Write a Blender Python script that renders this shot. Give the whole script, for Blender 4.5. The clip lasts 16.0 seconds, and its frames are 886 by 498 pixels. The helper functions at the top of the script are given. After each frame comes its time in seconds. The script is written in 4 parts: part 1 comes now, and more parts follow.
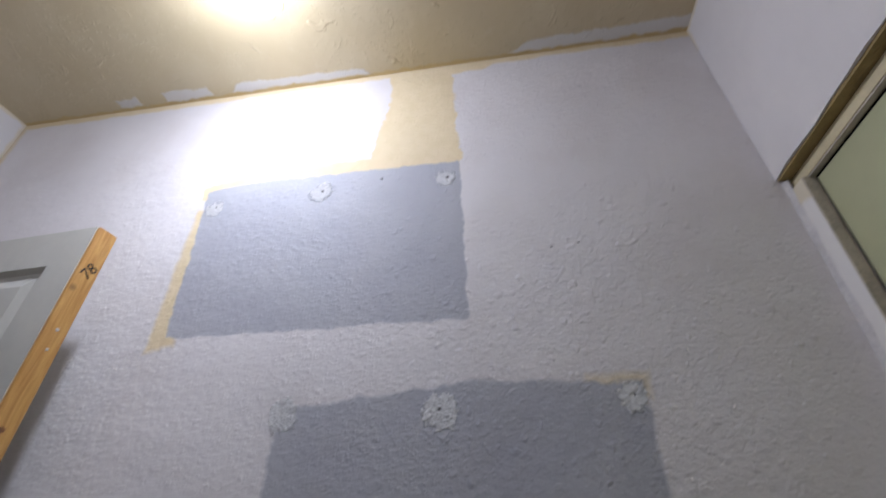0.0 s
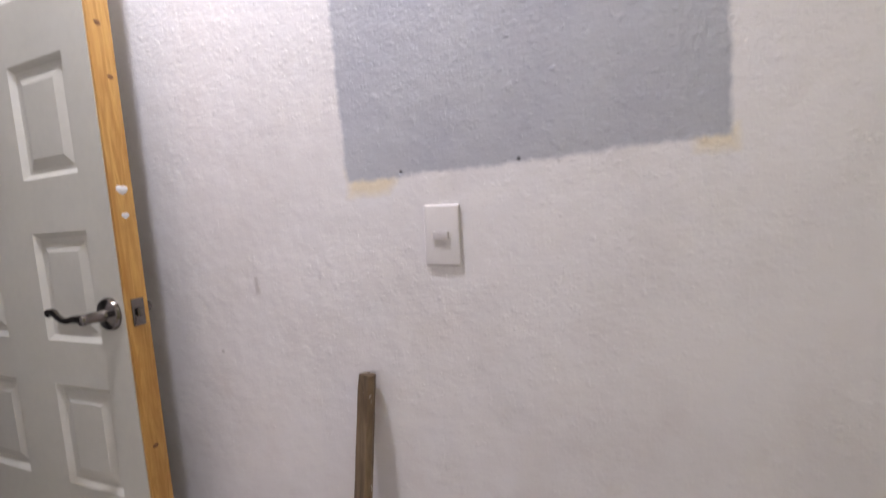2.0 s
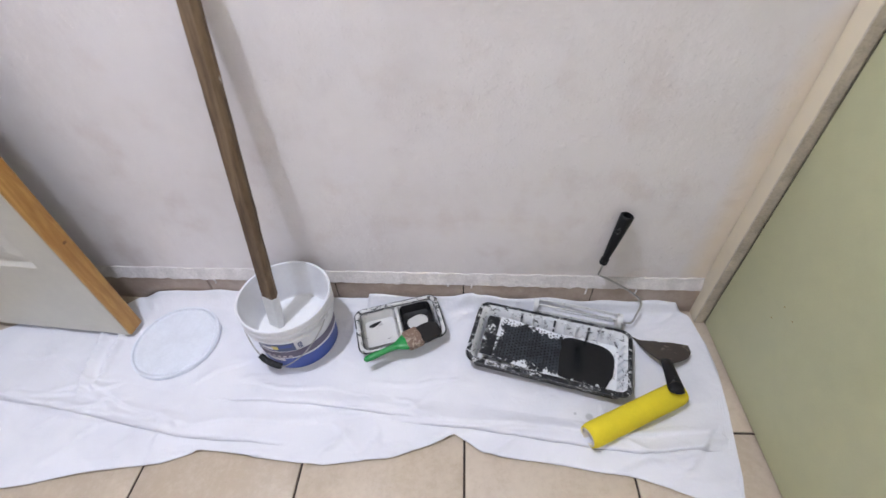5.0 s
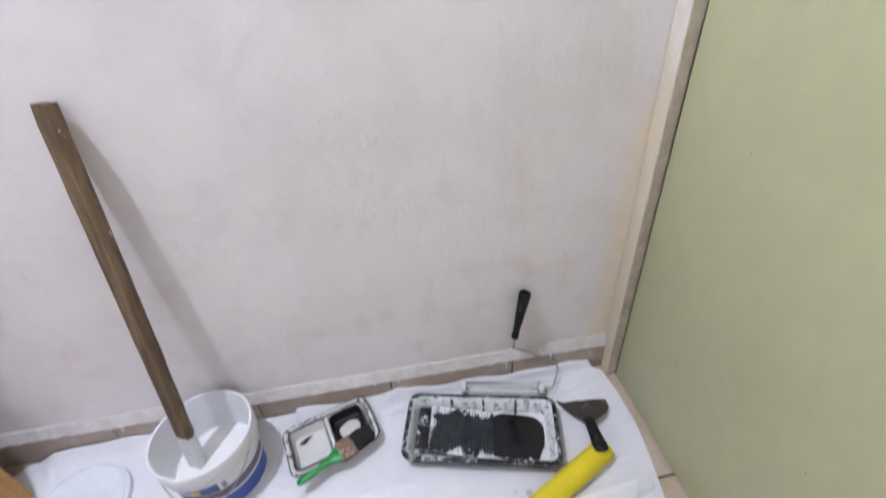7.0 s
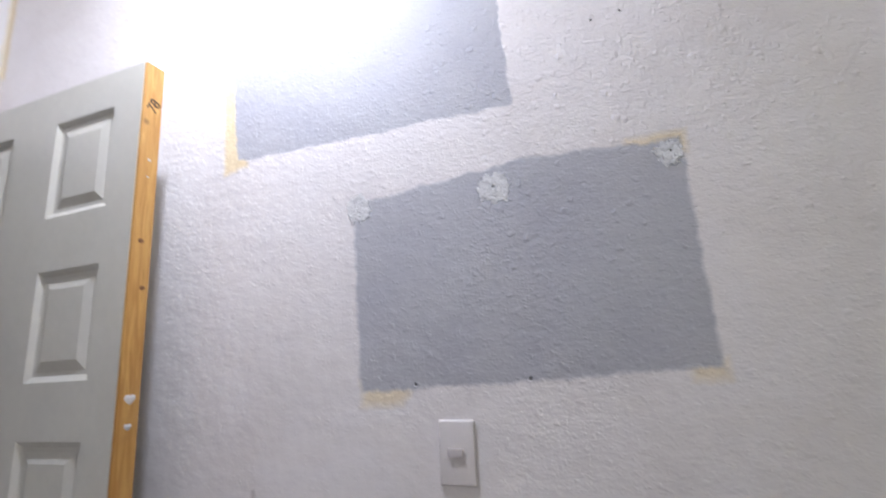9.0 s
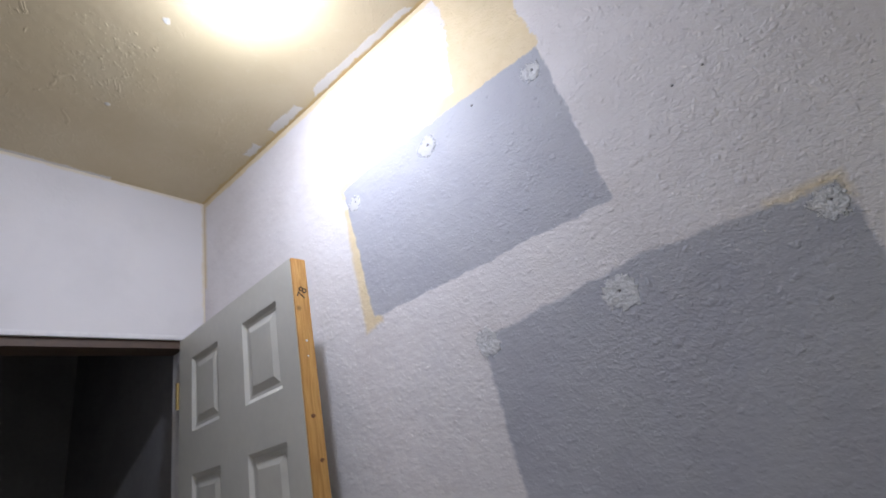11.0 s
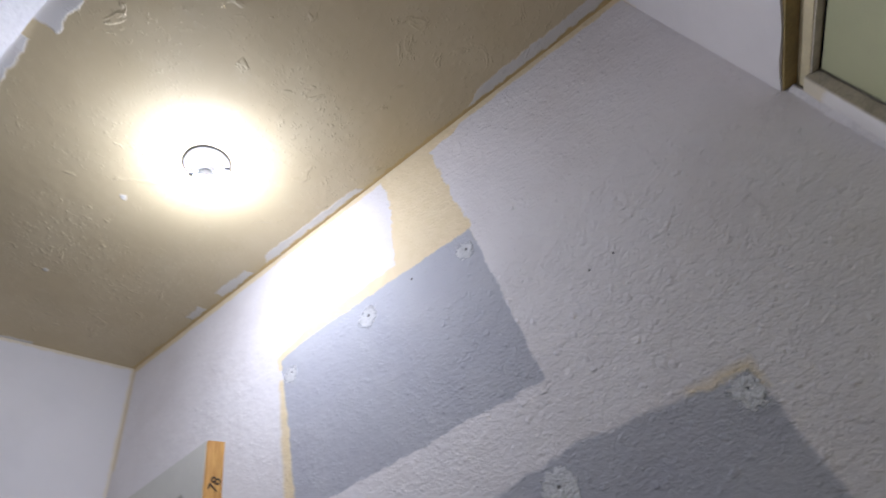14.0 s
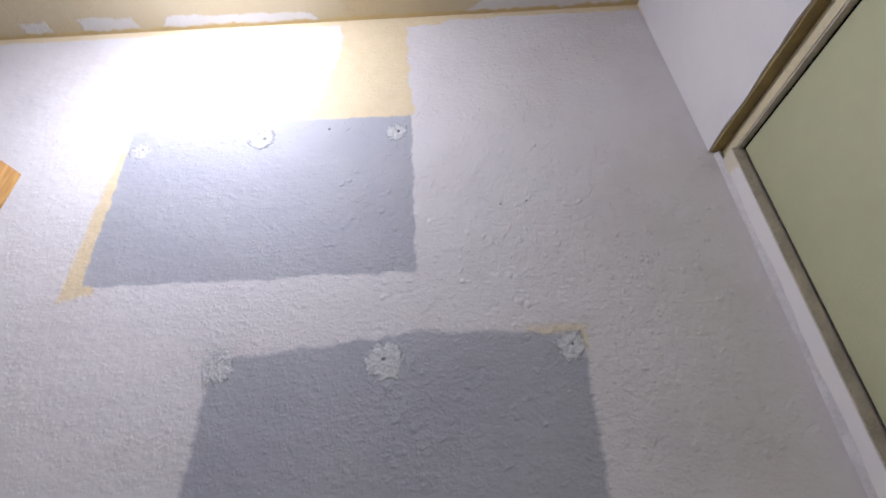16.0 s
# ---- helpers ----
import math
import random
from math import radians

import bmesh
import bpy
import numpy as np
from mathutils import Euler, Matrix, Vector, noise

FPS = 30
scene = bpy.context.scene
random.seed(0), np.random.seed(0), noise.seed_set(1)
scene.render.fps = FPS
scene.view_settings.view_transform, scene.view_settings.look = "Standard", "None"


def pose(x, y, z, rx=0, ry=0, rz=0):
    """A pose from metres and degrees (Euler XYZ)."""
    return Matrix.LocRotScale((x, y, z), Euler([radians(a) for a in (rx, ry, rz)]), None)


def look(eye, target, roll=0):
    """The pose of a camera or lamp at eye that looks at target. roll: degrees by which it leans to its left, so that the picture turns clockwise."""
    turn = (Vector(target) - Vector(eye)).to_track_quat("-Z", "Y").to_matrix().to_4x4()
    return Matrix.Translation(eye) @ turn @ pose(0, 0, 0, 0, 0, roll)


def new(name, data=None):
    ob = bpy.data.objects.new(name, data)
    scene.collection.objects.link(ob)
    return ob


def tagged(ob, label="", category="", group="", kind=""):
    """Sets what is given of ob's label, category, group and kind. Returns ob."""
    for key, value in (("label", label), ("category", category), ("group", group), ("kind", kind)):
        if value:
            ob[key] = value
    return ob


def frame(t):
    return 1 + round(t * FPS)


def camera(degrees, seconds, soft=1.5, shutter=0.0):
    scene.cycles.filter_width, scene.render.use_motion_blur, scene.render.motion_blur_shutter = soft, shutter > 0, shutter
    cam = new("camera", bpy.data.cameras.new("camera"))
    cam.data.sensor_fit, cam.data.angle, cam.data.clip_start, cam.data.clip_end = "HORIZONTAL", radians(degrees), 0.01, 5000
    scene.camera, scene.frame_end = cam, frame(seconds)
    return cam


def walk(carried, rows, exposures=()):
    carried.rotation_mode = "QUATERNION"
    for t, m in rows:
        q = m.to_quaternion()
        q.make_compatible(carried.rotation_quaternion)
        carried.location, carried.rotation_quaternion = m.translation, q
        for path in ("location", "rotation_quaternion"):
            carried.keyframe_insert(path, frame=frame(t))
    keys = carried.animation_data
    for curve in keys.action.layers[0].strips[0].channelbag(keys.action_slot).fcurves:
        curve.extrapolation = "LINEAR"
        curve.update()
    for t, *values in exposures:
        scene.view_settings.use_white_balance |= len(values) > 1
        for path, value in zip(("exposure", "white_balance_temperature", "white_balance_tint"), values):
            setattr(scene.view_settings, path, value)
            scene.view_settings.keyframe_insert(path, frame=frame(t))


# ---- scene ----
cam = camera(90.8, 16.0, 1.5, 0.4)
PATH = [
    (0, (0.29, -0.794, 1.448), (0.003, 0.848, 2.554), 0.8),
    (0.5, (0.267, -0.773, 1.406), (-0.184, 0.966, 2.285), 0.7),
    (1, (0.25, -0.774, 1.344), (-0.284, 1.057, 1.947), -1.0),
    (1.5, (0.254, -0.779, 1.249), (-0.314, 1.126, 1.465), -3.2),
    (2, (0.292, -0.767, 1.183), (-0.347, 1.121, 1.010), -4.35),
    (2.5, (0.289, -0.767, 1.099), (-0.17, 1.133, 0.673), -4.0),
    (3, (0.297, -0.722, 1.092), (0.044, 1.02, 0.141), -2.4),
    (3.5, (0.328, -0.738, 1.003), (-0.003, 0.784, -0.251), -4.6),
    (4, (0.273, -0.762, 0.949), (-0.023, 0.645, -0.44), -3.7),
    (6.5, (0.382, -0.77, 0.994), (0.464, 0.712, -0.347), -6.3),
    (7, (0.369, -0.77, 1.037), (0.537, 0.847, -0.129), -4.8),
    (7.5, (0.283, -0.777, 1.117), (0.584, 1.083, 0.446), -3.3),
    (8, (0.268, -0.79, 1.212), (0.415, 1.197, 1.031), -3.6),
    (8.5, (0.271, -0.816, 1.303), (0.102, 1.176, 1.371), -4.54),
    (9, (0.247, -0.843, 1.332), (-0.23, 1.051, 1.763), -4.2),
    (11.5, (0.349, -0.84, 1.49), (-0.691, 0.617, 2.382), -16.5),
    (12, (0.371, -0.824, 1.503), (-0.707, 0.503, 2.539), -17.6),
    (12.5, (0.391, -0.824, 1.504), (-0.607, 0.469, 2.658), -20.3),
    (13, (0.401, -0.827, 1.501), (-0.501, 0.45, 2.748), -21.2),
    (13.5, (0.412, -0.808, 1.497), (-0.315, 0.515, 2.808), -22.4),
    (14, (0.409, -0.81, 1.499), (-0.129, 0.611, 2.799), -20.4),
    (14.5, (0.378, -0.825, 1.498), (0.05, 0.692, 2.759), -16.4),
    (15, (0.341, -0.815, 1.487), (0.162, 0.757, 2.71), -8.3),
    (15.5, (0.312, -0.799, 1.466), (0.242, 0.88, 2.551), -3.2),
    (16, (0.281, -0.76, 1.414), (0.232, 0.963, 2.427), -1.6),
]
EXPOSURES = [(0, 0.6, 6500, 10), (0.5, 0.82, 6600, 11), (1, 1.22, 6800, 12), (1.5, 1.77, 7050, 14), (2, 2.09, 7050, 14), (2.5, 2.31, 7100, 15),
             (3, 2.53, 7050, 14), (3.5, 2.64, 6900, 10), (4, 2.73, 6750, 10), (6.5, 2.7, 6500, 10), (7, 2.69, 6500, 10), (7.5, 2.61, 6500, 10),
             (8, 2.43, 6500, 10), (8.5, 2.09, 6500, 10), (9, 1.7, 6550, 10), (11.5, 0.75, 6500, 10), (12.5, 0.71, 6500, 10), (13, 0.54, 6500, 10),
             (13.5, 0.52, 6500, 10), (14.5, 0.49, 6500, 10), (15.5, 0.58, 6500, 12), (16, 0.97, 6600, 13)]
walk(cam, [(t, look(eye, target, roll)) for t, eye, target, roll in PATH], EXPOSURES)

# ---- world: a closed interior at night, no daylight ----
world = bpy.data.worlds.new("world")
world.use_nodes = True
world.node_tree.nodes["Background"].inputs["Color"].default_value = (0.02, 0.02, 0.025, 1)
world.node_tree.nodes["Background"].inputs["Strength"].default_value = 0.05
scene.world = world
BULB_STRENGTH = 610.0
BULB_COLOR = (0.735, 0.80, 1.0)


# ---- node helpers ----
class Nodes:
    def __init__(self, name):
        self.mat = bpy.data.materials.new(name)
        self.mat.use_nodes = True
        self.t = self.mat.node_tree
        self.b = self.t.nodes["Principled BSDF"]
        self.co = self.t.nodes.new("ShaderNodeTexCoord").outputs["Object"]

    def put(self, socket, v):
        if isinstance(v, bpy.types.NodeSocket):
            self.t.links.new(v, socket)
        elif isinstance(v, tuple) and len(v) == 3 and socket.type == "RGBA":
            socket.default_value = (*v, 1)
        else:
            socket.default_value = v

    def m(self, op, a, b=0.0, c=None, clamp=False):
        n = self.t.nodes.new("ShaderNodeMath")
        n.operation, n.use_clamp = op, clamp
        self.put(n.inputs[0], a)
        self.put(n.inputs[1], b)
        if c is not None:
            self.put(n.inputs[2], c)
        return n.outputs[0]

    def noise(self, scale, detail=3.0, rough=0.55, dist=0.0, co=None, stretch=None):
        n = self.t.nodes.new("ShaderNodeTexNoise")
        n.inputs["Scale"].default_value, n.inputs["Detail"].default_value = scale, detail
        n.inputs["Roughness"].default_value, n.inputs["Distortion"].default_value = rough, dist
        co = co or self.co
        if stretch:
            s = self.t.nodes.new("ShaderNodeMapping")
            s.inputs["Scale"].default_value = stretch
            self.t.links.new(co, s.inputs["Vector"])
            co = s.outputs[0]
        self.t.links.new(co, n.inputs["Vector"])
        return n.outputs["Fac"]

    def voronoi(self, scale, feature="SMOOTH_F1", co=None):
        n = self.t.nodes.new("ShaderNodeTexVoronoi")
        n.feature = feature
        n.inputs["Scale"].default_value = scale
        self.t.links.new(co or self.co, n.inputs["Vector"])
        return n.outputs["Distance"]

    def lumps(self, scale, share, warp=0.35):
        """Rounded blobs at random places; share: how many of the cells hold one."""
        w = self.t.nodes.new("ShaderNodeTexNoise")
        w.inputs["Scale"].default_value, w.inputs["Detail"].default_value = scale * 1.3, 2.0
        self.t.links.new(self.co, w.inputs["Vector"])
        off = self.t.nodes.new("ShaderNodeVectorMath")
        off.operation = "MULTIPLY_ADD"
        off.inputs[1].default_value = (2 * warp / scale,) * 3
        self.t.links.new(w.outputs["Color"], off.inputs[0])
        self.t.links.new(self.co, off.inputs[2])
        n = self.t.nodes.new("ShaderNodeTexVoronoi")
        n.inputs["Scale"].default_value = scale
        self.t.links.new(off.outputs[0], n.inputs["Vector"])
        pick = self.t.nodes.new("ShaderNodeSeparateXYZ")
        self.t.links.new(n.outputs["Color"], pick.inputs[0])
        on = self.ramp(pick.outputs[0], 1.0 - share, 1.25 - share)
        return self.m("MULTIPLY", self.ramp(n.outputs["Distance"], 0.62, 0.08), on)

    def ramp(self, v, lo, hi):
        n = self.t.nodes.new("ShaderNodeMapRange")
        n.interpolation_type = "SMOOTHSTEP"
        self.put(n.inputs["Value"], v)
        n.inputs["From Min"].default_value, n.inputs["From Max"].default_value = lo, hi
        return n.outputs[0]

    def mix(self, f, a, b):
        n = self.t.nodes.new("ShaderNodeMix")
        n.data_type = "RGBA"
        self.put(n.inputs[0], f)
        self.put(n.inputs[6], a)
        self.put(n.inputs[7], b)
        return n.outputs[2]

    def axes(self, co=None):
        n = self.t.nodes.new("ShaderNodeSeparateXYZ")
        self.t.links.new(co or self.co, n.inputs[0])
        return n.outputs

    def bump(self, h, dist, strength=1.0, normal=None):
        n = self.t.nodes.new("ShaderNodeBump")
        self.put(n.inputs["Height"], h)
        n.inputs["Distance"].default_value, n.inputs["Strength"].default_value = dist, strength
        if normal is not None:
            self.t.links.new(normal, n.inputs["Normal"])
        return n.outputs[0]

    def random(self):
        return self.t.nodes.new("ShaderNodeObjectInfo").outputs["Random"]

    def poly(self, u, v, pts, soft=0.006):
        """1 inside the convex outline, given anticlockwise."""
        d = None
        for (a, b), (c, e) in zip(pts, pts[1:] + pts[:1]):
            ln = math.hypot(c - a, e - b)
            nx, ny = (e - b) / ln, -(c - a) / ln
            s = self.m("MULTIPLY_ADD", u, nx, self.m("MULTIPLY_ADD", v, ny, -(nx * a + ny * b)))
            d = s if d is None else self.m("MAXIMUM", d, s)
        return self.m("MULTIPLY_ADD", d, -1.0 / soft, 0.5, clamp=True)

    def spot(self, u, v, x, y, r, soft=0.004):
        du, dv = self.m("SUBTRACT", u, x), self.m("SUBTRACT", v, y)
        d = self.m("SQRT", self.m("ADD", self.m("MULTIPLY", du, du), self.m("MULTIPLY", dv, dv)))
        return self.m("MULTIPLY_ADD", self.m("SUBTRACT", d, r), -1.0 / soft, 0.5, clamp=True)

    def any(self, masks):
        out = masks[0]
        for k in masks[1:]:
            out = self.m("MAXIMUM", out, k)
        return out

    def done(self, color, rough, normal=None, metal=0.0):
        self.put(self.b.inputs["Base Color"], color)
        self.put(self.b.inputs["Roughness"], rough)
        self.put(self.b.inputs["Metallic"], metal)
        if normal is not None:
            self.t.links.new(normal, self.b.inputs["Normal"])
        return self.mat


def simple(name, col, rough=0.5, var=0.12, scale=25.0, bump=0.0, bscale=200.0, metal=0.0, stretch=None):
    """A plain surface with slight variation at two scales and fine relief."""
    n = Nodes(name)
    k = n.m("MULTIPLY_ADD", n.noise(scale, 4, stretch=stretch), 0.6, n.m("MULTIPLY", n.noise(scale * 9, 3, stretch=stretch), 0.4))
    lo, hi = tuple(c * (1 - var) for c in col), tuple(min(1, c * (1 + var)) for c in col)
    nm = n.bump(n.noise(bscale, 3, stretch=stretch), bump) if bump else None
    return n.done(n.mix(n.ramp(k, 0.3, 0.7), lo, hi), n.m("MULTIPLY_ADD", k, 0.2, rough - 0.1), nm, metal)


def warped(n, a, b, amp, scale=14.0):
    """Two coordinates, pushed about by noise, so that painted edges run unevenly."""
    x = n.m("MULTIPLY_ADD", n.m("SUBTRACT", n.noise(scale, 6, 0.7), 0.5), amp, a)
    sh = n.t.nodes.new("ShaderNodeVectorMath")
    sh.inputs[1].default_value = (7.3, 2.1, 5.7)
    n.t.links.new(n.co, sh.inputs[0])
    y = n.m("MULTIPLY_ADD", n.m("SUBTRACT", n.noise(scale, 6, 0.7, co=sh.outputs[0]), 0.5), amp, b)
    return x, y


WHITE, CREAM, GREY = (0.785, 0.745, 0.735), (0.79, 0.655, 0.43), (0.43, 0.428, 0.465)


def main_wall_material():
    n = Nodes("patched_stucco")
    X, Y, Z = n.axes()
    u, v = warped(n, X, Z, 0.03, 22)
    ur, vr = warped(n, X, Z, 0.045, 34)
    ur = n.m("MULTIPLY_ADD", n.m("SUBTRACT", n.noise(150, 3, 0.6), 0.5), 0.035, ur)
    vr = n.m("MULTIPLY_ADD", n.m("SUBTRACT", n.noise(120, 3, 0.6), 0.5), 0.035, vr)
    uw, vw = warped(n, X, Z, 0.085, 9)
    cream = n.any([
        n.poly(uw, v, [(-0.055, 2.26), (0.187, 2.235), (0.178, 2.46), (-0.008, 2.50)]),
        n.poly(uw, vw, [(-0.008, 2.48), (0.178, 2.44), (0.163, 2.67), (-0.016, 2.67)]),
        n.poly(u, v, [(0.0, 2.60), (0.27, 2.618), (0.36, 2.67), (0.0, 2.67)]),
        n.poly(u, v, [(-0.515, 2.2), (0.19, 2.2), (0.19, 2.28), (-0.06, 2.292), (-0.38, 2.285), (-0.518, 2.25)]),
        n.poly(u, v, [(-0.505, 1.775), (-0.44, 1.79), (-0.48, 2.17), (-0.514, 2.17)], 0.012),
        n.poly(u, v, [(-1.4, 2.632), (0.9, 2.634), (0.9, 2.7), (-1.4, 2.7)], 0.01),
        n.m("MULTIPLY", n.poly(u, v, [(-0.155, 1.225), (-0.07, 1.228), (-0.05, 1.26), (-0.155, 1.27)], 0.02), 0.7),
        n.m("MULTIPLY", n.poly(u, v, [(0.40, 1.67), (0.512, 1.65), (0.512, 1.692), (0.41, 1.69)], 0.016), 0.75),
        n.m("MULTIPLY", n.poly(u, v, [(0.45, 1.245), (0.508, 1.243), (0.508, 1.275), (0.45, 1.27)], 0.02), 0.6),
        n.m("MULTIPLY", n.poly(u, v, [(0.83, 0.1), (0.9, 0.1), (0.9, 0.8), (0.845, 0.7)], 0.05), 0.55),
        n.m("MULTIPLY", n.poly(u, v, [(-1.4, 2.25), (-1.345, 2.25), (-1.345, 2.7), (-1.4, 2.7)], 0.02), 0.8),
    ])
    grey = n.any([
        n.poly(u, v, [(-0.466, 1.807), (0.206, 1.812), (0.19, 2.247), (-0.38, 2.25), (-0.503, 2.232)], 0.005),
        n.poly(u, v, [(-0.157, 1.252), (0.499, 1.264), (0.503, 1.677), (0.21, 1.688), (-0.12, 1.652), (-0.16, 1.61)], 0.009),
    ])
    dabs = n.any([n.spot(ur, vr, x, z, r) for x, z, r in [
        (-0.467, 2.171, 0.022), (-0.17, 2.188, 0.03), (0.156, 2.193, 0.026),
        (-0.15, 1.637, 0.029), (0.149, 1.638, 0.033), (0.481, 1.652, 0.024)]])
    hx = n.m("MULTIPLY_ADD", n.m("SUBTRACT", n.noise(190, 2), 0.5), 0.012, X)
    holes = n.any([n.spot(hx, Z, x, z, r, 0.002) for x, z, r in [
        (-0.462, 2.175, 0.003), (-0.166, 2.192, 0.004), (0.16, 2.196, 0.004), (0.149, 1.64, 0.003), (0.483, 1.655, 0.0025),
        (-0.01, 2.214, 0.0035), (0.441, 1.971, 0.0022), (0.384, 1.965, 0.002), (-0.04, 1.262, 0.003), (0.182, 1.262, 0.0035)]])
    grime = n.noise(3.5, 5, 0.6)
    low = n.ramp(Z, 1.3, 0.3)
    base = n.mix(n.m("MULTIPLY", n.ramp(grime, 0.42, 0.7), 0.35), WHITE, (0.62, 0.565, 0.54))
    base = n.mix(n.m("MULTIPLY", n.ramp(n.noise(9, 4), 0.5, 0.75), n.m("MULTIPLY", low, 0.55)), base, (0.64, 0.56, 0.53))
    col = n.mix(cream, base, n.mix(n.ramp(n.noise(30, 4), 0.35, 0.7), CREAM, (0.76, 0.625, 0.39)))
    greyc = n.mix(n.ramp(n.noise(6, 5), 0.3, 0.7), GREY, (0.46, 0.46, 0.485))
    col = n.mix(grey, col, greyc)
    # thin roller spatter along the painted edges
    col = n.mix(n.m("MULTIPLY", n.ramp(n.noise(160, 2), 0.7, 0.76), n.m("MULTIPLY", grey, 0.5)), col, WHITE)
    col = n.mix(n.m("MULTIPLY", dabs, n.ramp(n.noise(130, 4, 0.6), 0.2, 0.38)), col, (0.80, 0.79, 0.785))
    scuff = n.any([n.poly(u, v, [(-0.408, 1.035), (-0.396, 1.035), (-0.400, 1.07), (-0.407, 1.07)], 0.006), n.spot(X, Z, -0.52, 0.9, 0.004)])
    col = n.mix(n.m("MULTIPLY", scuff, 0.7), col, (0.45, 0.40, 0.38))
    col = n.mix(n.m("MULTIPLY", holes, 0.85), col, (0.10, 0.09, 0.085))
    # knobbly render: rounded lumps, finer grit, trowel marks
    lump = n.m("MULTIPLY_ADD", n.lumps(66, 0.28, 0.5), 0.85, n.m("MULTIPLY", n.lumps(130, 0.5, 0.5), 0.45))
    lump2 = n.m("MULTIPLY_ADD", n.noise(200, 3, 0.6), 0.5, n.noise(70, 4, 0.6, 0.3, stretch=(0.8, 1, 1.5)))
    rough_zone = n.m("MULTIPLY", n.m("MULTIPLY_ADD", n.ramp(n.noise(2.2, 3), 0.3, 0.7), 0.35, 0.65), n.m("MULTIPLY_ADD", n.ramp(X, -0.5, 0.40), 0.78, 0.50))
    h = n.m("MULTIPLY", n.m("MULTIPLY_ADD", lump2, 1.5, lump), n.m("MULTIPLY", rough_zone, n.m("MULTIPLY_ADD", n.ramp(Z, 1.15, 1.85), 0.66, 0.40)))
    h = n.m("MULTIPLY_ADD", n.m("MULTIPLY", dabs, n.m("ADD", n.ramp(n.noise(85, 5, 0.7), 0.35, 0.7), 0.3)), 2.4, h)
    h = n.m("MULTIPLY_ADD", holes, -2.0, h)
    nm = n.bump(h, 0.00132, 1.0, n.bump(n.noise(24, 4, 0.62), 0.0014, 0.8, n.bump(n.noise(6, 3), 0.010, 0.45)))
    return n.done(col, n.m("MULTIPLY_ADD", grey, -0.12, 0.78), nm)


def ceiling_material():
    n = Nodes("ochre_ceiling_paint")
    X, Y, Z = n.axes()
    u, v = warped(n, X, Y, 0.035, 22)
    base = n.mix(n.ramp(n.noise(4, 5), 0.35, 0.7), (0.575, 0.470, 0.290), (0.62, 0.520, 0.335))
    base = n.mix(n.m("MULTIPLY", n.ramp(n.noise(26, 5), 0.55, 0.8), 0.3), base, (0.65, 0.57, 0.40))
    white = n.any([
        n.poly(u, v, [(-0.52, -0.045), (-0.10, -0.032), (-0.08, -0.004), (-0.56, -0.004)]),
        n.poly(u, v, [(-0.79, -0.05), (-0.63, -0.045), (-0.62, -0.012), (-0.79, -0.012)]),
        n.poly(u, v, [(-0.96, -0.045), (-0.88, -0.045), (-0.88, -0.015), (-0.96, -0.015)]),
        n.poly(u, v, [(0.40, -0.045), (0.9, -0.05), (0.9, -0.01), (0.33, -0.006)]),
        n.poly(u, v, [(-0.25, -0.86), (0.2, -0.86), (0.2, -0.82), (-0.25, -0.80)]),
        n.poly(u, v, [(-0.8, -0.86), (-0.3, -0.86), (-0.3, -0.825), (-0.8, -0.815)]),
        n.poly(u, v, [(-1.4, -0.78), (-1.345, -0.78), (-1.345, -0.35), (-1.4, -0.35)]),
        n.spot(u, v, -0.82, -0.785, 0.022), n.spot(u, v, -0.57, -0.484, 0.008), n.spot(X, Y, -0.966, -0.49, 0.007)])
    gold = n.poly(u, v, [(-1.4, -0.012), (0.9, -0.012), (0.9, 0.1), (-1.4, 0.1)], 0.006)
    col = n.mix(gold, n.mix(n.m("MULTIPLY", white, 0.9), base, (0.70, 0.68, 0.66)), (0.60, 0.45, 0.22))
    lump = n.m("MULTIPLY", n.m("ADD", n.lumps(60, 0.25, 0.8), n.lumps(110, 0.4, 0.8)), n.ramp(n.noise(4, 3), 0.3, 0.65))
    chips = n.lumps(15, 0.10, 0.9)
    flow = n.ramp(n.noise(11, 4, 0.6, 1.2), 0.62, 0.70)
    h = n.m("MULTIPLY_ADD", lump, 0.38, n.m("MULTIPLY_ADD", chips, 0.9, n.m("MULTIPLY_ADD", flow, 0.6, n.m("MULTIPLY", white, 0.7))))
    nm = n.bump(h, 0.0024, 1.0, n.bump(n.noise(5, 3), 0.012, 0.5))
    return n.done(col, 0.5, nm)


def side_wall_material(name, col, corner=1.9, edge=(0.68, 0.55, 0.30)):
    n = Nodes(name)
    X, Y, Z = n.axes()
    u, v = warped(n, Y, Z, 0.03, 20)
    base = n.mix(n.ramp(n.noise(5, 5), 0.4, 0.75), col, tuple(c * 0.93 for c in col))
    rim = n.any([n.poly(u, v, [(-0.008, corner), (0.1, corner), (0.1, 2.7), (-0.012, 2.7)], 0.01), n.poly(u, v, [(-1, 2.645), (0.1, 2.645), (0.1, 2.8), (-1, 2.8)], 0.008)])
    nm = n.bump(n.ramp(n.noise(90, 3), 0.5, 0.8), 0.0003, 1.0, n.bump(n.noise(8, 3), 0.006, 0.6))
    return n.done(n.mix(n.m("MULTIPLY", rim, 0.5), base, edge), 0.75, nm)


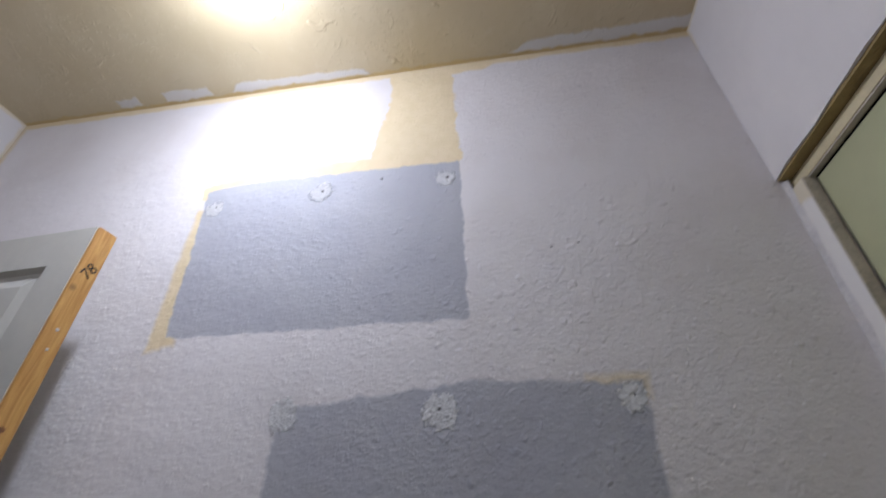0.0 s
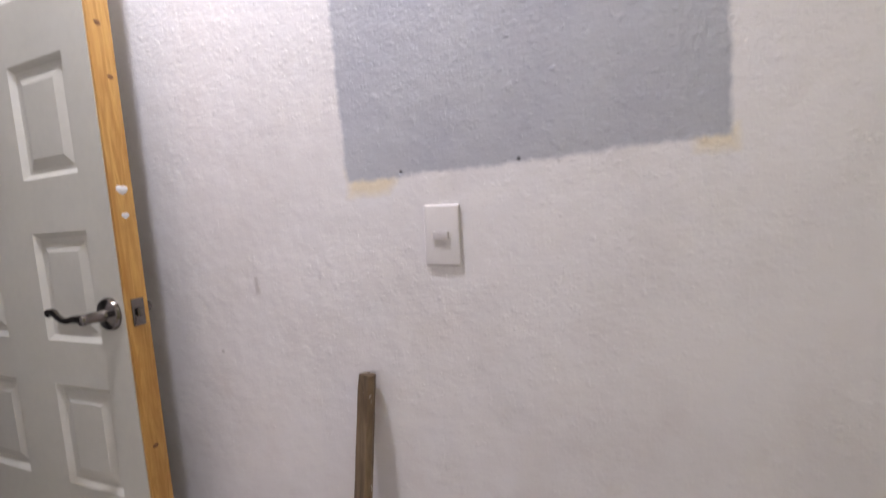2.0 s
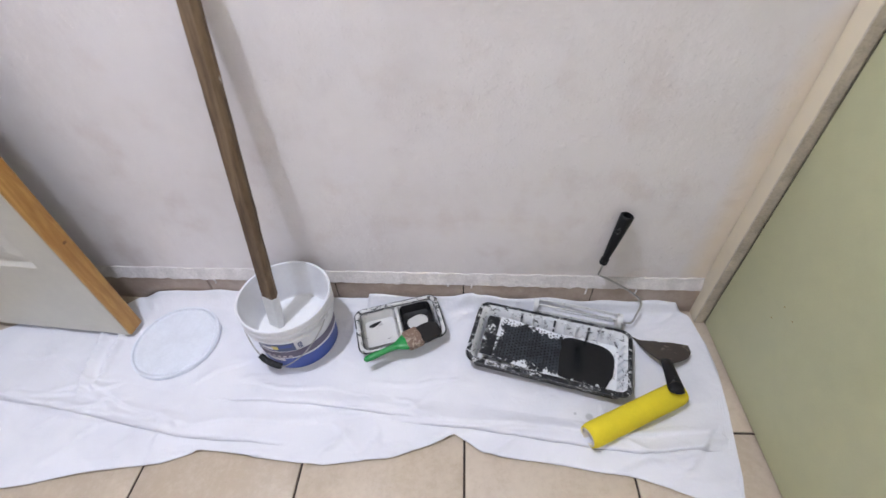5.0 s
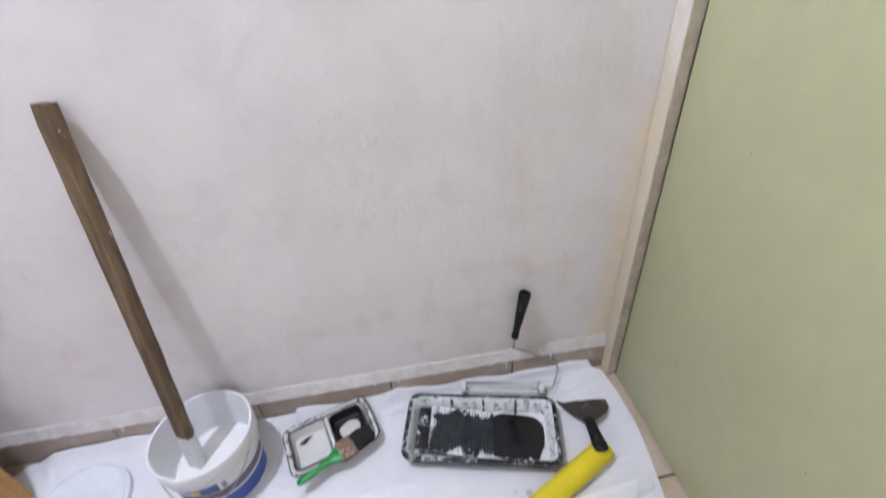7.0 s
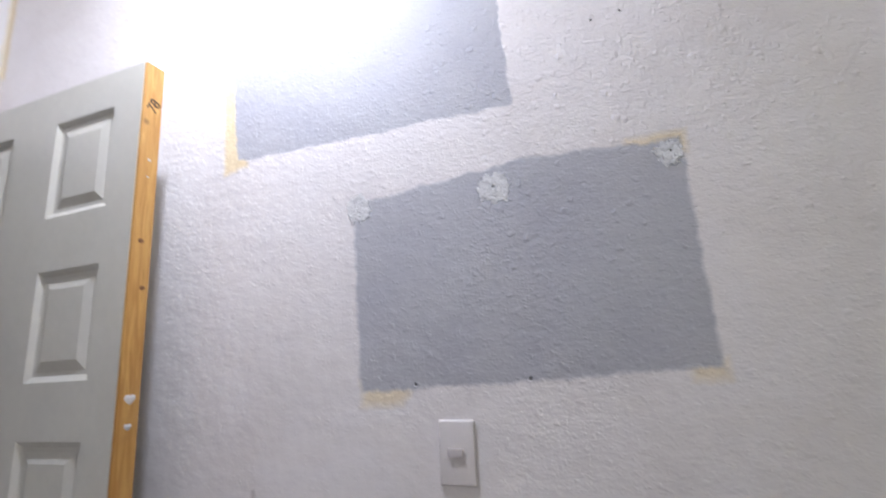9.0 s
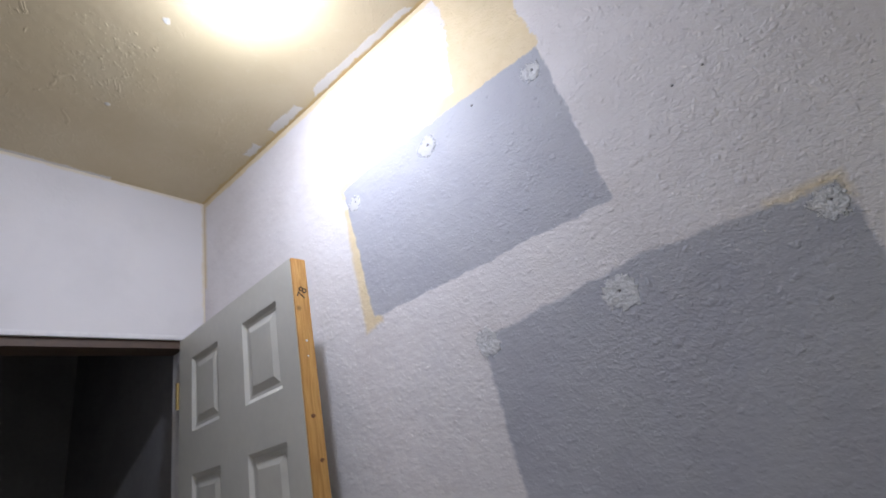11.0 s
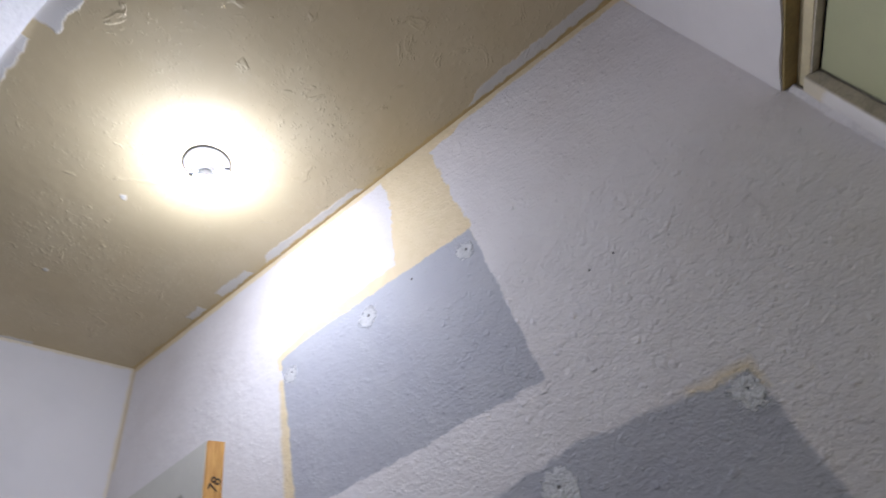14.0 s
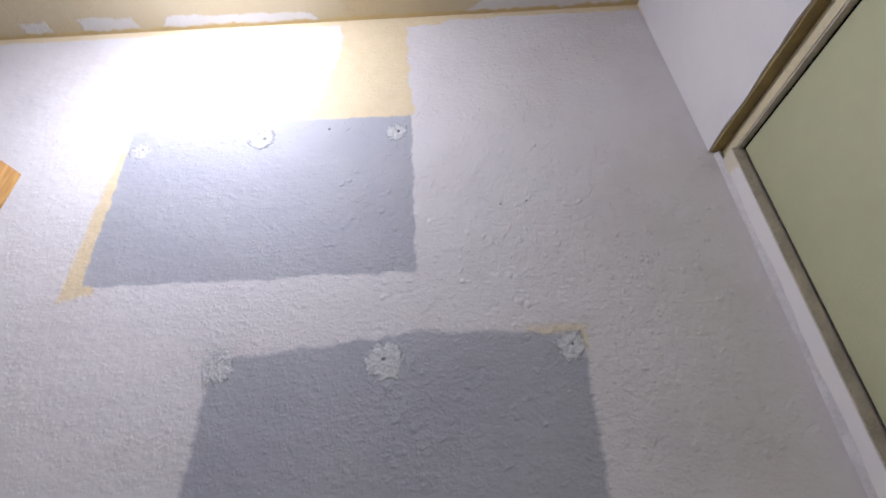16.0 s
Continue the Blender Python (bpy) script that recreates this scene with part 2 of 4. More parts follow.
def wood_material(name, dark, light, scale=8.0, rough=0.55, knots=True, axis=(14, 14, 1), spatter=0.0):
    n = Nodes(name)
    g = n.noise(scale, 5, 0.6, 1.2, stretch=axis)
    f = n.noise(scale * 7, 3, 0.6, 0.3, stretch=axis)
    k = n.m("MULTIPLY_ADD", g, 0.85, n.m("MULTIPLY", f, 0.15))
    col = n.mix(n.ramp(k, 0.33, 0.68), dark, light)
    if knots:
        col = n.mix(n.ramp(n.voronoi(5.5, "F1"), 0.085, 0.05), col, tuple(c * 0.35 for c in dark))
    col = n.mix(n.m("MULTIPLY", n.ramp(n.noise(9, 4), 0.55, 0.8), 0.35), col, tuple(c * 0.6 for c in dark))
    if spatter:
        col = n.mix(n.m("MULTIPLY", n.ramp(n.noise(38, 3, 0.6), 0.72, 0.75), spatter), col, (0.75, 0.74, 0.72))
    return n.done(col, rough, n.bump(k, 0.0012))


def spattered(name, col, paint, amount, rough=0.35, scale=32.0):
    """Dark plastic or metal smeared with dried paint; amount 0 to 1."""
    n = Nodes(name)
    a, b = n.noise(scale, 5, 0.65, 0.8), n.noise(scale * 5, 3, 0.6)
    k = n.m("MULTIPLY_ADD", b, 0.25, n.m("MULTIPLY", a, 0.75))
    e = 0.72 - 0.44 * amount
    n.b.inputs["Specular IOR Level"].default_value = 0.28
    f = n.ramp(k, e, e + 0.03)
    thin = n.m("MULTIPLY", n.ramp(k, e - 0.08, e), 0.12)
    c = n.mix(n.m("MAXIMUM", f, thin), col, n.mix(b, paint, tuple(p * 0.88 for p in paint)))
    return n.done(c, n.m("MULTIPLY_ADD", f, 0.3, rough), n.bump(f, 0.0012))


def ramp_material():
    """Black pimpled ramp, whitened by paint towards its sides and its shallow end."""
    n = Nodes("black_tray_ramp")
    X, Y, Z = n.axes()
    k = n.m("MULTIPLY_ADD", n.noise(140, 3, 0.6), 0.35, n.m("MULTIPLY", n.noise(30, 4, 0.65, 0.6), 0.65))
    edge = n.m("MAXIMUM", n.ramp(n.m("ABSOLUTE", Y), 0.030, 0.060), n.ramp(X, -0.095, -0.128))
    f = n.ramp(n.m("MULTIPLY_ADD", edge, 0.22, k), 0.665, 0.70)
    c = n.mix(f, n.mix(n.ramp(k, 0.35, 0.65), (0.010, 0.012, 0.015), (0.035, 0.042, 0.052)), (0.72, 0.74, 0.76))
    return n.done(c, n.m("MULTIPLY_ADD", f, 0.3, 0.32), n.bump(f, 0.001))


MAIN = main_wall_material()
CEIL = ceiling_material()
SIDE = side_wall_material("white_primed_plaster", (0.72, 0.695, 0.69))
RIGHTW = side_wall_material("white_wall_paint", (0.74, 0.70, 0.68), 2.56)
# pale enough that the unseen walls throw fill light back
BEYOND = simple("pale_wall_paint", (0.80, 0.785, 0.77), 0.7, 0.08, 4, 0.0008, 90)
LEDGE = simple("rough_plaster_ledge", (0.64, 0.605, 0.585), 0.8, 0.14, 22, 0.003, 70)
# bare brown, darkened further to carry the shade behind the beam
BROWNCEIL = simple("shaded_brown_bare_ceiling", (0.135, 0.092, 0.066), 0.85, 0.3, 9, 0.002, 60)
RAW = simple("bare_brown_render_edge", (0.30, 0.215, 0.085), 0.8, 0.25, 18, 0.002, 120)
WHITE_EDGE = simple("white_filler", (0.74, 0.72, 0.71), 0.7, 0.06, 12, 0.002, 60)
DOORPAINT = simple("warm_grey_white_door_enamel", (0.60, 0.58, 0.51), 0.38, 0.04, 6, 0.00015, 180)
PINE = wood_material("varnished_pine", (0.43, 0.20, 0.045), (0.61, 0.345, 0.10), 7, 0.5, True, (12, 12, 1))
INK = simple("black_ink", (0.02, 0.018, 0.015), 0.6)
OLIVE = simple("pale_olive_door_enamel", (0.500, 0.503, 0.305), 0.42, 0.05, 3, 0.0004, 260)
FRAMECREAM = simple("cream_frame_paint", (0.70, 0.60, 0.38), 0.5, 0.1, 14, 0.0006, 120)
# near-black colour that stands in for shade in narrow gaps
SHADOWGAP = simple("black_gap_shade", (0.012, 0.012, 0.012), 0.9)
PORCELAIN = simple("white_glazed_porcelain", (0.82, 0.82, 0.82), 0.18, 0.03, 20)
BRASS = simple("dull_brass", (0.55, 0.40, 0.16), 0.35, 0.15, 60, metal=1.0)
CHROME = simple("dark_polished_chrome", (0.20, 0.178, 0.165), 0.17, 0.2, 50, metal=1.0)
PLASTIC_WHITE = simple("white_pail_plastic", (0.78, 0.78, 0.80), 0.32, 0.03, 12, 0.0002, 150)
LID_PLASTIC = simple("bluish_white_lid_plastic", (0.70, 0.73, 0.79), 0.4, 0.06, 18, 0.0006, 80)
WET_PAINT = simple("wet_white_paint", (0.86, 0.86, 0.86), 0.18, 0.02, 15, 0.001, 25)
BLUE = simple("blue_pail_print", (0.045, 0.09, 0.36), 0.35, 0.15, 20)
VIOLET = simple("faded_violet_pail_print", (0.13, 0.105, 0.16), 0.4, 0.3, 30)
YELLOWPRINT = simple("yellow_pail_print", (0.72, 0.62, 0.18), 0.4, 0.1, 40)
NAVY = simple("navy_pail_print", (0.06, 0.09, 0.20), 0.4, 0.2, 40)
BLACKPL = spattered("black_plastic_spattered", (0.007, 0.007, 0.008), (0.72, 0.72, 0.72), 0.16, 0.5, 45)
TRAYBLACK = spattered("black_tray_plastic_smeared", (0.012, 0.013, 0.015), (0.74, 0.75, 0.76), 0.38, 0.3, 30)
TRAYRIM = spattered("black_tray_rim", (0.014, 0.015, 0.017), (0.70, 0.71, 0.72), 0.37, 0.3, 52)
TRAYRAMP = ramp_material()
TRAYWELL = simple("wet_black_tray_well", (0.006, 0.007, 0.008), 0.14, 0.3, 20)
TRAYWHITE = spattered("white_paint_over_plastic", (0.02, 0.02, 0.022), (0.78, 0.79, 0.80), 0.71, 0.35, 62)
PANRIM = spattered("streaked_pan_rim", (0.015, 0.015, 0.016), (0.68, 0.68, 0.67), 0.66, 0.35, 75)
PANPAINT = spattered("foam_pan_white", (0.03, 0.03, 0.03), (0.66, 0.65, 0.63), 0.84, 0.45, 45)
GREENPL = simple("green_brush_plastic", (0.015, 0.25, 0.055), 0.28, 0.1, 30)
FERRULE = spattered("paint_caked_ferrule", (0.20, 0.13, 0.095), (0.47, 0.37, 0.29), 0.5, 0.6, 34)
BRISTLE = simple("dark_bristle", (0.008, 0.006, 0.005), 0.8, 0.4, 60, 0.002, 300, stretch=(1, 1, 1))
FOAM = simple("yellow_nap", (0.76, 0.61, 0.025), 0.88, 0.045, 25, 0.0018, 420)
CORE = simple("white_roller_core", (0.62, 0.58, 0.52), 0.5, 0.1, 30)
STEEL = spattered("rusty_scraper_steel", (0.055, 0.045, 0.038), (0.19, 0.16, 0.125), 0.3, 0.34, 26)
WIRE = simple("zinc_wire", (0.45, 0.44, 0.42), 0.35, 0.2, 60, metal=0.9)
CAGE = spattered("white_roller_cage", (0.42, 0.41, 0.40), (0.72, 0.72, 0.71), 0.7, 0.45, 80)
STICKWOOD = wood_material("weathered_brown_wood", (0.085, 0.052, 0.028), (0.215, 0.145, 0.082), 5, 0.75, True, (5, 5, 1), 0.7)
STICKPAINT = simple("paint_coated_wood", (0.72, 0.71, 0.69), 0.45, 0.06, 50, 0.001, 90)
GROUT = simple("dark_grout", (0.045, 0.032, 0.025), 0.9, 0.3, 40, 0.001, 200)
SWITCHPL = simple("ivory_switch_plastic", (0.70, 0.655, 0.635), 0.35, 0.03, 30)
TOGGLE = simple("greyed_switch_toggle", (0.50, 0.455, 0.435), 0.35, 0.05, 30)
# dark grey puts the room's lack of light into its wall colour
DARKROOM = simple("unlit_room_shade", (0.30, 0.29, 0.29), 0.8, 0.1, 5)


def tile_material(name, lo, hi, rough):
    n = Nodes(name)
    k = n.m("MULTIPLY_ADD", n.noise(11, 5, 0.6), 0.6, n.m("MULTIPLY", n.noise(70, 4, 0.7), 0.4))
    k = n.m("ADD", k, n.m("MULTIPLY_ADD", n.random(), 0.12, -0.06))
    c = n.mix(n.ramp(k, 0.36, 0.64), lo, hi)
    c = n.mix(n.m("MULTIPLY", n.ramp(n.noise(220, 2), 0.68, 0.75), 0.4), c, tuple(a * 0.6 for a in lo))
    return n.done(c, rough, n.bump(n.noise(60, 3), 0.0004))


TILE = tile_material("beige_ceramic_tile", (0.47, 0.385, 0.29), (0.56, 0.475, 0.375), 0.28)
SKIRT = tile_material("taupe_skirting_tile", (0.37, 0.29, 0.235), (0.46, 0.375, 0.31), 0.4)


def cloth_material():
    n = Nodes("white_dust_sheet")
    X, Y, Z = n.axes()
    weave = n.m("ADD", n.m("SINE", n.m("MULTIPLY", X, 2600)), n.m("SINE", n.m("MULTIPLY", Y, 2600)))
    col = n.mix(n.ramp(n.noise(6, 5), 0.4, 0.8), (0.74, 0.74, 0.775), (0.66, 0.665, 0.705))
    drops = n.any([n.spot(X, Y, 0.565, -0.317, 0.008, 0.004), n.spot(X, Y, 0.535, -0.31, 0.003, 0.003)])
    col = n.mix(n.m("MULTIPLY", drops, 0.6), col, (0.30, 0.31, 0.33))
    h = n.m("MULTIPLY_ADD", weave, 0.02, n.noise(40, 4, 0.6, 0.6))
    return n.done(col, 0.75, n.bump(h, 0.002))


CLOTH = cloth_material()


# ---- mesh helpers ----
def box(bm, x0, x1, y0, y1, z0, z1, bevel=0.0, m=None):
    r = bmesh.ops.create_cube(bm, size=1.0)
    vs = r["verts"]
    for v in vs:
        v.co = Vector(((x0 + x1) / 2 + v.co.x * (x1 - x0), (y0 + y1) / 2 + v.co.y * (y1 - y0), (z0 + z1) / 2 + v.co.z * (z1 - z0)))
    if bevel:
        es = list({e for v in vs for e in v.link_edges})
        out = bmesh.ops.bevel(bm, geom=es, offset=bevel, segments=2, profile=0.5, affect="EDGES")
        vs = list({v for f in out["faces"] for v in f.verts} | {v for v in vs if v.is_valid})
    if m is not None:
        bmesh.ops.transform(bm, matrix=m, verts=vs)
    return vs


def loft(bm, loops, close=True, cap_first=False, cap_last=False):
    """Skin a run of loops, each a list of points of equal count."""
    rows = [[bm.verts.new(p) for p in lp] for lp in loops]
    for a, b in zip(rows, rows[1:]):
        k = len(a)
        for i in range(k if close else k - 1):
            bm.faces.new((a[i], a[(i + 1) % k], b[(i + 1) % k], b[i]))
    if cap_first:
        bm.faces.new(list(reversed(rows[0])))
    if cap_last:
        bm.faces.new(rows[-1])
    return rows


def ring(r, z, n=40, cx=0.0, cy=0.0):
    return [(cx + r * math.cos(2 * math.pi * i / n), cy + r * math.sin(2 * math.pi * i / n), z) for i in range(n)]


def lathe(bm, profile, n=40, cap_first=False, cap_last=False):
    return loft(bm, [ring(r, z, n) for r, z in profile], True, cap_first, cap_last)


def round_rect(hx, hy, r, z, n=5, cx=0.0, cy=0.0):
    pts = []
    for sx, sy, a0 in ((1, 1, 0), (-1, 1, 90), (-1, -1, 180), (1, -1, 270)):
        for i in range(n + 1):
            a = radians(a0 + 90 * i / n)
            pts.append((cx + sx * (hx - r) + r * math.cos(a), cy + sy * (hy - r) + r * math.sin(a), z))
    return pts


def tube(bm, pts, r, n=8):
    """A round wire along the points; r may be one radius or one for each point."""
    loops = []
    for i, p in enumerate(pts):
        d = (Vector(pts[min(i + 1, len(pts) - 1)]) - Vector(pts[max(i - 1, 0)])).normalized()
        a = d.orthogonal().normalized() if i == 0 else (a - d * a.dot(d)).normalized()
        b = d.cross(a)
        rr = r[i] if isinstance(r, (list, tuple)) else r
        loops.append([Vector(p) + rr * (a * math.cos(2 * math.pi * k / n) + b * math.sin(2 * math.pi * k / n)) for k in range(n)])
    loft(bm, loops, True, True, True)


def smooth_path(pts, k=6):
    """A Catmull-Rom run through the points."""
    P = [Vector(p) for p in pts]
    P = [2 * P[0] - P[1], *P, 2 * P[-1] - P[-2]]
    out = []
    for i in range(1, len(P) - 2):
        for j in range(k):
            t = j / k
            out.append(0.5 * ((2 * P[i]) + (P[i + 1] - P[i - 1]) * t + (2 * P[i - 1] - 5 * P[i] + 4 * P[i + 1] - P[i + 2]) * t * t + (3 * P[i] - P[i - 1] - 3 * P[i + 1] + P[i + 2]) * t ** 3))
    return out + [P[-2]]


def mesh_of(name, bm, material, smooth=None):
    bmesh.ops.recalc_face_normals(bm, faces=bm.faces)
    me = bpy.data.meshes.new(name)
    bm.to_mesh(me)
    bm.free()
    me.materials.append(material)
    if smooth:
        me.polygons.foreach_set("use_smooth", [True] * len(me.polygons))
        me.set_sharp_from_angle(angle=radians(smooth))
    return me


def part(name, bm, material, parent, label="", smooth=40):
    ob = new(name, mesh_of(name, bm, material, smooth))
    ob.parent = parent
    return tagged(ob, label)


def thing(name, label, category, m, group=""):
    ob = new(name)
    ob.empty_display_size = 0.05
    ob.matrix_basis = m
    return tagged(ob, label, category, group)


def solid(name, bm, material, label, category, kind="", smooth=40):
    return tagged(new(name, mesh_of(name, bm, material, smooth)), label, category, "", kind)


def boxes(*specs, bevel=0.0):
    bm = bmesh.new()
    for s in specs:
        box(bm, *s, bevel=bevel)
    return bm


# ---- the room's shell ----
XL, XR, H, YB = -1.358, 0.844, 2.656, -0.843
XJ, SOFFIT = 0.876, 2.086          # face of the door frame in the wall with the olive door, underside above it
DY0, DY1, HEAD = -0.80, -0.062, 2.035   # the dark doorway


def wavy_box(x0, x1, y0, y1, z0, z1, axis, cuts, amp, seed, tilt=0.0, lean=0.0):
    """A long plaster edge, cut into short lengths that wander a little."""
    bm = bmesh.new()
    loops = []
    for i in range(cuts + 1):
        t = i / cuts
        w = [amp * noise.noise(Vector((t * cuts * 0.35, k * 3.1 + seed, seed))) for k in range(4)]
        if axis == "x":
            x = x0 + (x1 - x0) * t
            loops.append([(x, y0 + w[0], z0 + w[1]), (x, y1 + w[2], z0 + tilt + w[1]), (x, y1 + (0 if lean else w[2]), z1 + (w[3] if lean else 0)), (x, y0 + lean + w[0] * (0.2 if lean else 1), z1 + (w[3] if lean else 0))])
        else:
            y = y0 + (y1 - y0) * t
            loops.append([(x0 + lean + w[0], y, z0 + w[1]), (x1, y, z0 + w[1] * 0.4), (x1, y, z1), (x0 + w[0] * 0.2, y, z1)])
    loft(bm, loops, True, True, True)
    return bm


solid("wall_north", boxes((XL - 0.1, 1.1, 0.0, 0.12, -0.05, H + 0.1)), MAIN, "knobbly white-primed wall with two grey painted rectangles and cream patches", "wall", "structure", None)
solid("ceiling", boxes((XL - 0.1, 1.1, YB - 0.002, 0.0, H, H + 0.08)), CEIL, "lumpy ochre painted ceiling with white filler along its edges", "ceiling", "structure", None)
solid("ceiling_beyond", boxes((XL - 0.1, 1.1, -1.8, YB - 0.044, H, H + 0.08)), BROWNCEIL, "bare brown ceiling of the space beyond, darkened for the beam's shade", "ceiling", "structure", None)


def beam_piece(x0, x1, cuts, profile, seed):
    """A run of the filled ceiling edge; profile gives its (y, z) corners at x."""
    bm = bmesh.new()
    loops = []
    for i in range(cuts + 1):
        x = x0 + (x1 - x0) * i / cuts
        loops.append([(x, y + 0.004 * noise.noise(Vector((x * 9, k * 3.1, seed))), z + 0.003 * noise.noise(Vector((x * 11, k * 2.3, seed + 4))) * (z < H)) for k, (y, z) in enumerate(profile(x))])
    loft(bm, loops, True, True, True)
    return bm


def beam_body(x):
    if x > -0.78:
        return [(YB, H - 0.009), (YB - 0.048, H - 0.040), (YB - 0.048, H + 0.08), (YB, H + 0.08)]
    y = YB - 0.013 - 0.050 * (-0.78 - x) / 0.58      # a crack opens towards the west wall
    return [(y, H - 0.018), (y - 0.035, H - 0.040), (y - 0.035, H + 0.08), (y, H + 0.08)]


solid("trim_beam", beam_piece(XL - 0.1, 1.1, 90, beam_body, 2.0), WHITE_EDGE, "uneven white filled edge across the ceiling", "trim", "structure", None)
solid("trim_lip", beam_piece(XL, -0.76, 40, lambda x: [(YB, H - 0.009), (YB - 0.0125, H - 0.0175), (YB - 0.0125, H + 0.03), (YB, H + 0.03)], 2.0), WHITE_EDGE,
      "thin white lip along the ceiling beside a dark crack", "trim", "structure", None)
solid("wall_west", boxes((XL - 0.1, XL, DY1, -0.001, 0, H), (XL - 0.1, XL, DY0, DY1, HEAD + 0.012, H), (XL - 0.1, XL, YB - 0.0125, DY0, 0, H)), SIDE,
      "smooth white-primed wall over the dark doorway", "wall", "structure", None)
solid("wall_west_beyond", boxes((XL - 0.1, XL + 0.012, YB - 0.125, YB - 0.062, 0, H - 0.03), (XL - 0.1, XL - 0.02, -1.8, YB - 0.125, 0, H)), WHITE_EDGE, "white wall end behind a narrow dark gap", "wall", "structure", None)
solid("wall_east", wavy_box(XR, 1.1, -1.8, -0.001, SOFFIT, H, "y", 70, 0.006, 5.0, 0.0, 0.016), RIGHTW, "white painted wall above the olive door", "wall", "structure", None)
solid("trim_soffit", boxes((XR + 0.020, 1.0, -0.95, -0.003, SOFFIT - 0.006, SOFFIT + 0.004)), RAW, "rough brown unpainted edge over the door frame", "trim", "structure", None)
# the next two walls are out of view, added as bounce surfaces
solid("wall_bounce_east", boxes((0.93, 1.1, -1.8, -0.9, 0, SOFFIT)), BEYOND, "unseen pale wall beyond the door, added to bounce light", "wall", "structure", None)
solid("wall_bounce_south", boxes((XL - 0.1, 1.1, -1.9, -1.8, -0.02, H + 0.1)), BEYOND, "unseen pale wall behind, added to close the room and bounce light", "wall", "structure", None)
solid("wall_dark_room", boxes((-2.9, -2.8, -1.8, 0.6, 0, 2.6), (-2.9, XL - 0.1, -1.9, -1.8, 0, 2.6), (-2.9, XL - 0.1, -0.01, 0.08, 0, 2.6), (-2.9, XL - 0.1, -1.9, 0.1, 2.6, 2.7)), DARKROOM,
      "walls of the unlit room through the doorway, darkness in their grey", "wall", "structure", None)

# doorway lining
lining = thing("door_frame", "white casing strip over a dark brown wooden lining", "door frame", pose(0, 0, 0))
lining["kind"] = "structure"
part("head_casing", boxes((XL - 0.004, XL + 0.008, DY0, DY1 + 0.01, HEAD - 0.006, HEAD + 0.012), bevel=0.002), WHITE_EDGE, lining, "white casing strip")
part("head_lining", boxes((XL - 0.1, XL - 0.006, DY0 + 0.002, DY1 - 0.002, HEAD - 0.034, HEAD + 0.01)), simple("dark_brown_lining", (0.10, 0.062, 0.04), 0.6, 0.2, 20), lining, "dark brown wood")
part("side_lining", boxes((XL - 0.1, XL - 0.004, DY1 - 0.012, DY1 + 0.001, 0, HEAD - 0.034)), BEYOND, lining)
part("side_lining", boxes((XL - 0.1, XL - 0.004, DY0 - 0.001, DY0 + 0.012, 0, HEAD - 0.034)), BEYOND, lining)


# ---- the olive door and its frame ----
def jamb_material():
    n = Nodes("patchy_jamb_paint")
    X, Y, Z = n.axes()
    k = n.m("MULTIPLY_ADD", n.noise(7, 5, 0.65), 0.5, n.m("MULTIPLY", n.noise(40, 4, 0.6), 0.12))
    old = n.any([n.ramp(n.m("ADD", Z, n.m("MULTIPLY", k, 0.2)), 2.06, 2.075), n.ramp(n.m("ADD", Z, n.m("MULTIPLY", k, 1.2)), 1.30, 1.15), n.ramp(k, 0.40, 0.44)])
    c = n.mix(old, (0.76, 0.72, 0.68), n.mix(n.noise(25, 4), (0.72, 0.63, 0.45), (0.64, 0.57, 0.45)))
    c = n.mix(n.m("MULTIPLY", n.ramp(n.noise(12, 5), 0.55, 0.8), n.ramp(Z, 0.35, 0.0)), c, (0.35, 0.28, 0.2))
    return n.done(c, 0.6, n.bump(old, 0.0008, 1.0, n.bump(n.noise(60, 3), 0.0006)))


JAMB = jamb_material()
frame_e = thing("door_frame", "cream and white painted frame round an olive door", "door frame", pose(0, 0, 0))
frame_e["kind"] = "structure"
JY, JZ = -0.044, 2.052
# frame cream taken down to tan, with the rabbet's shade in the colour
STOPTAN = simple("shaded_cream_stop", (0.47, 0.41, 0.32), 0.6, 0.25, 30)
part("jamb", boxes((XJ, XJ + 0.05, JY, -0.001, 0.0, JZ), bevel=0.002), JAMB, frame_e, "chalky white jamb with cream remnants")
part("header", boxes((XJ + 0.010, XJ + 0.05, -0.93, -0.001, JZ + 0.0005, SOFFIT - 0.007), bevel=0.002), FRAMECREAM, frame_e, "cream painted header")
part("jamb", boxes((XJ, XJ + 0.05, -0.93, -0.872, 0.0, JZ), bevel=0.002), FRAMECREAM, frame_e)
part("stop", boxes((XJ + 0.001, XJ + 0.0225, JY - 0.003, JY + 0.0005, 0.0, JZ - 0.001)), STOPTAN, frame_e, "cream door stop, rabbet shade in its colour")
part("stop", boxes((XJ + 0.011, XJ + 0.0225, -0.87, JY - 0.003, JZ - 0.004, JZ - 0.0005)), STOPTAN, frame_e)
# black strips painted in for the shade between leaf and frame
part("gap_shade", boxes((XJ + 0.027, XJ + 0.05, JY - 0.0072, JY - 0.001, 0.0, JZ - 0.008), (XJ + 0.027, XJ + 0.05, -0.87, JY - 0.001, JZ - 0.008, JZ - 0.001)), SHADOWGAP, frame_e, "black strip standing for the shade in the gap")
bm = bmesh.new()
loops = []
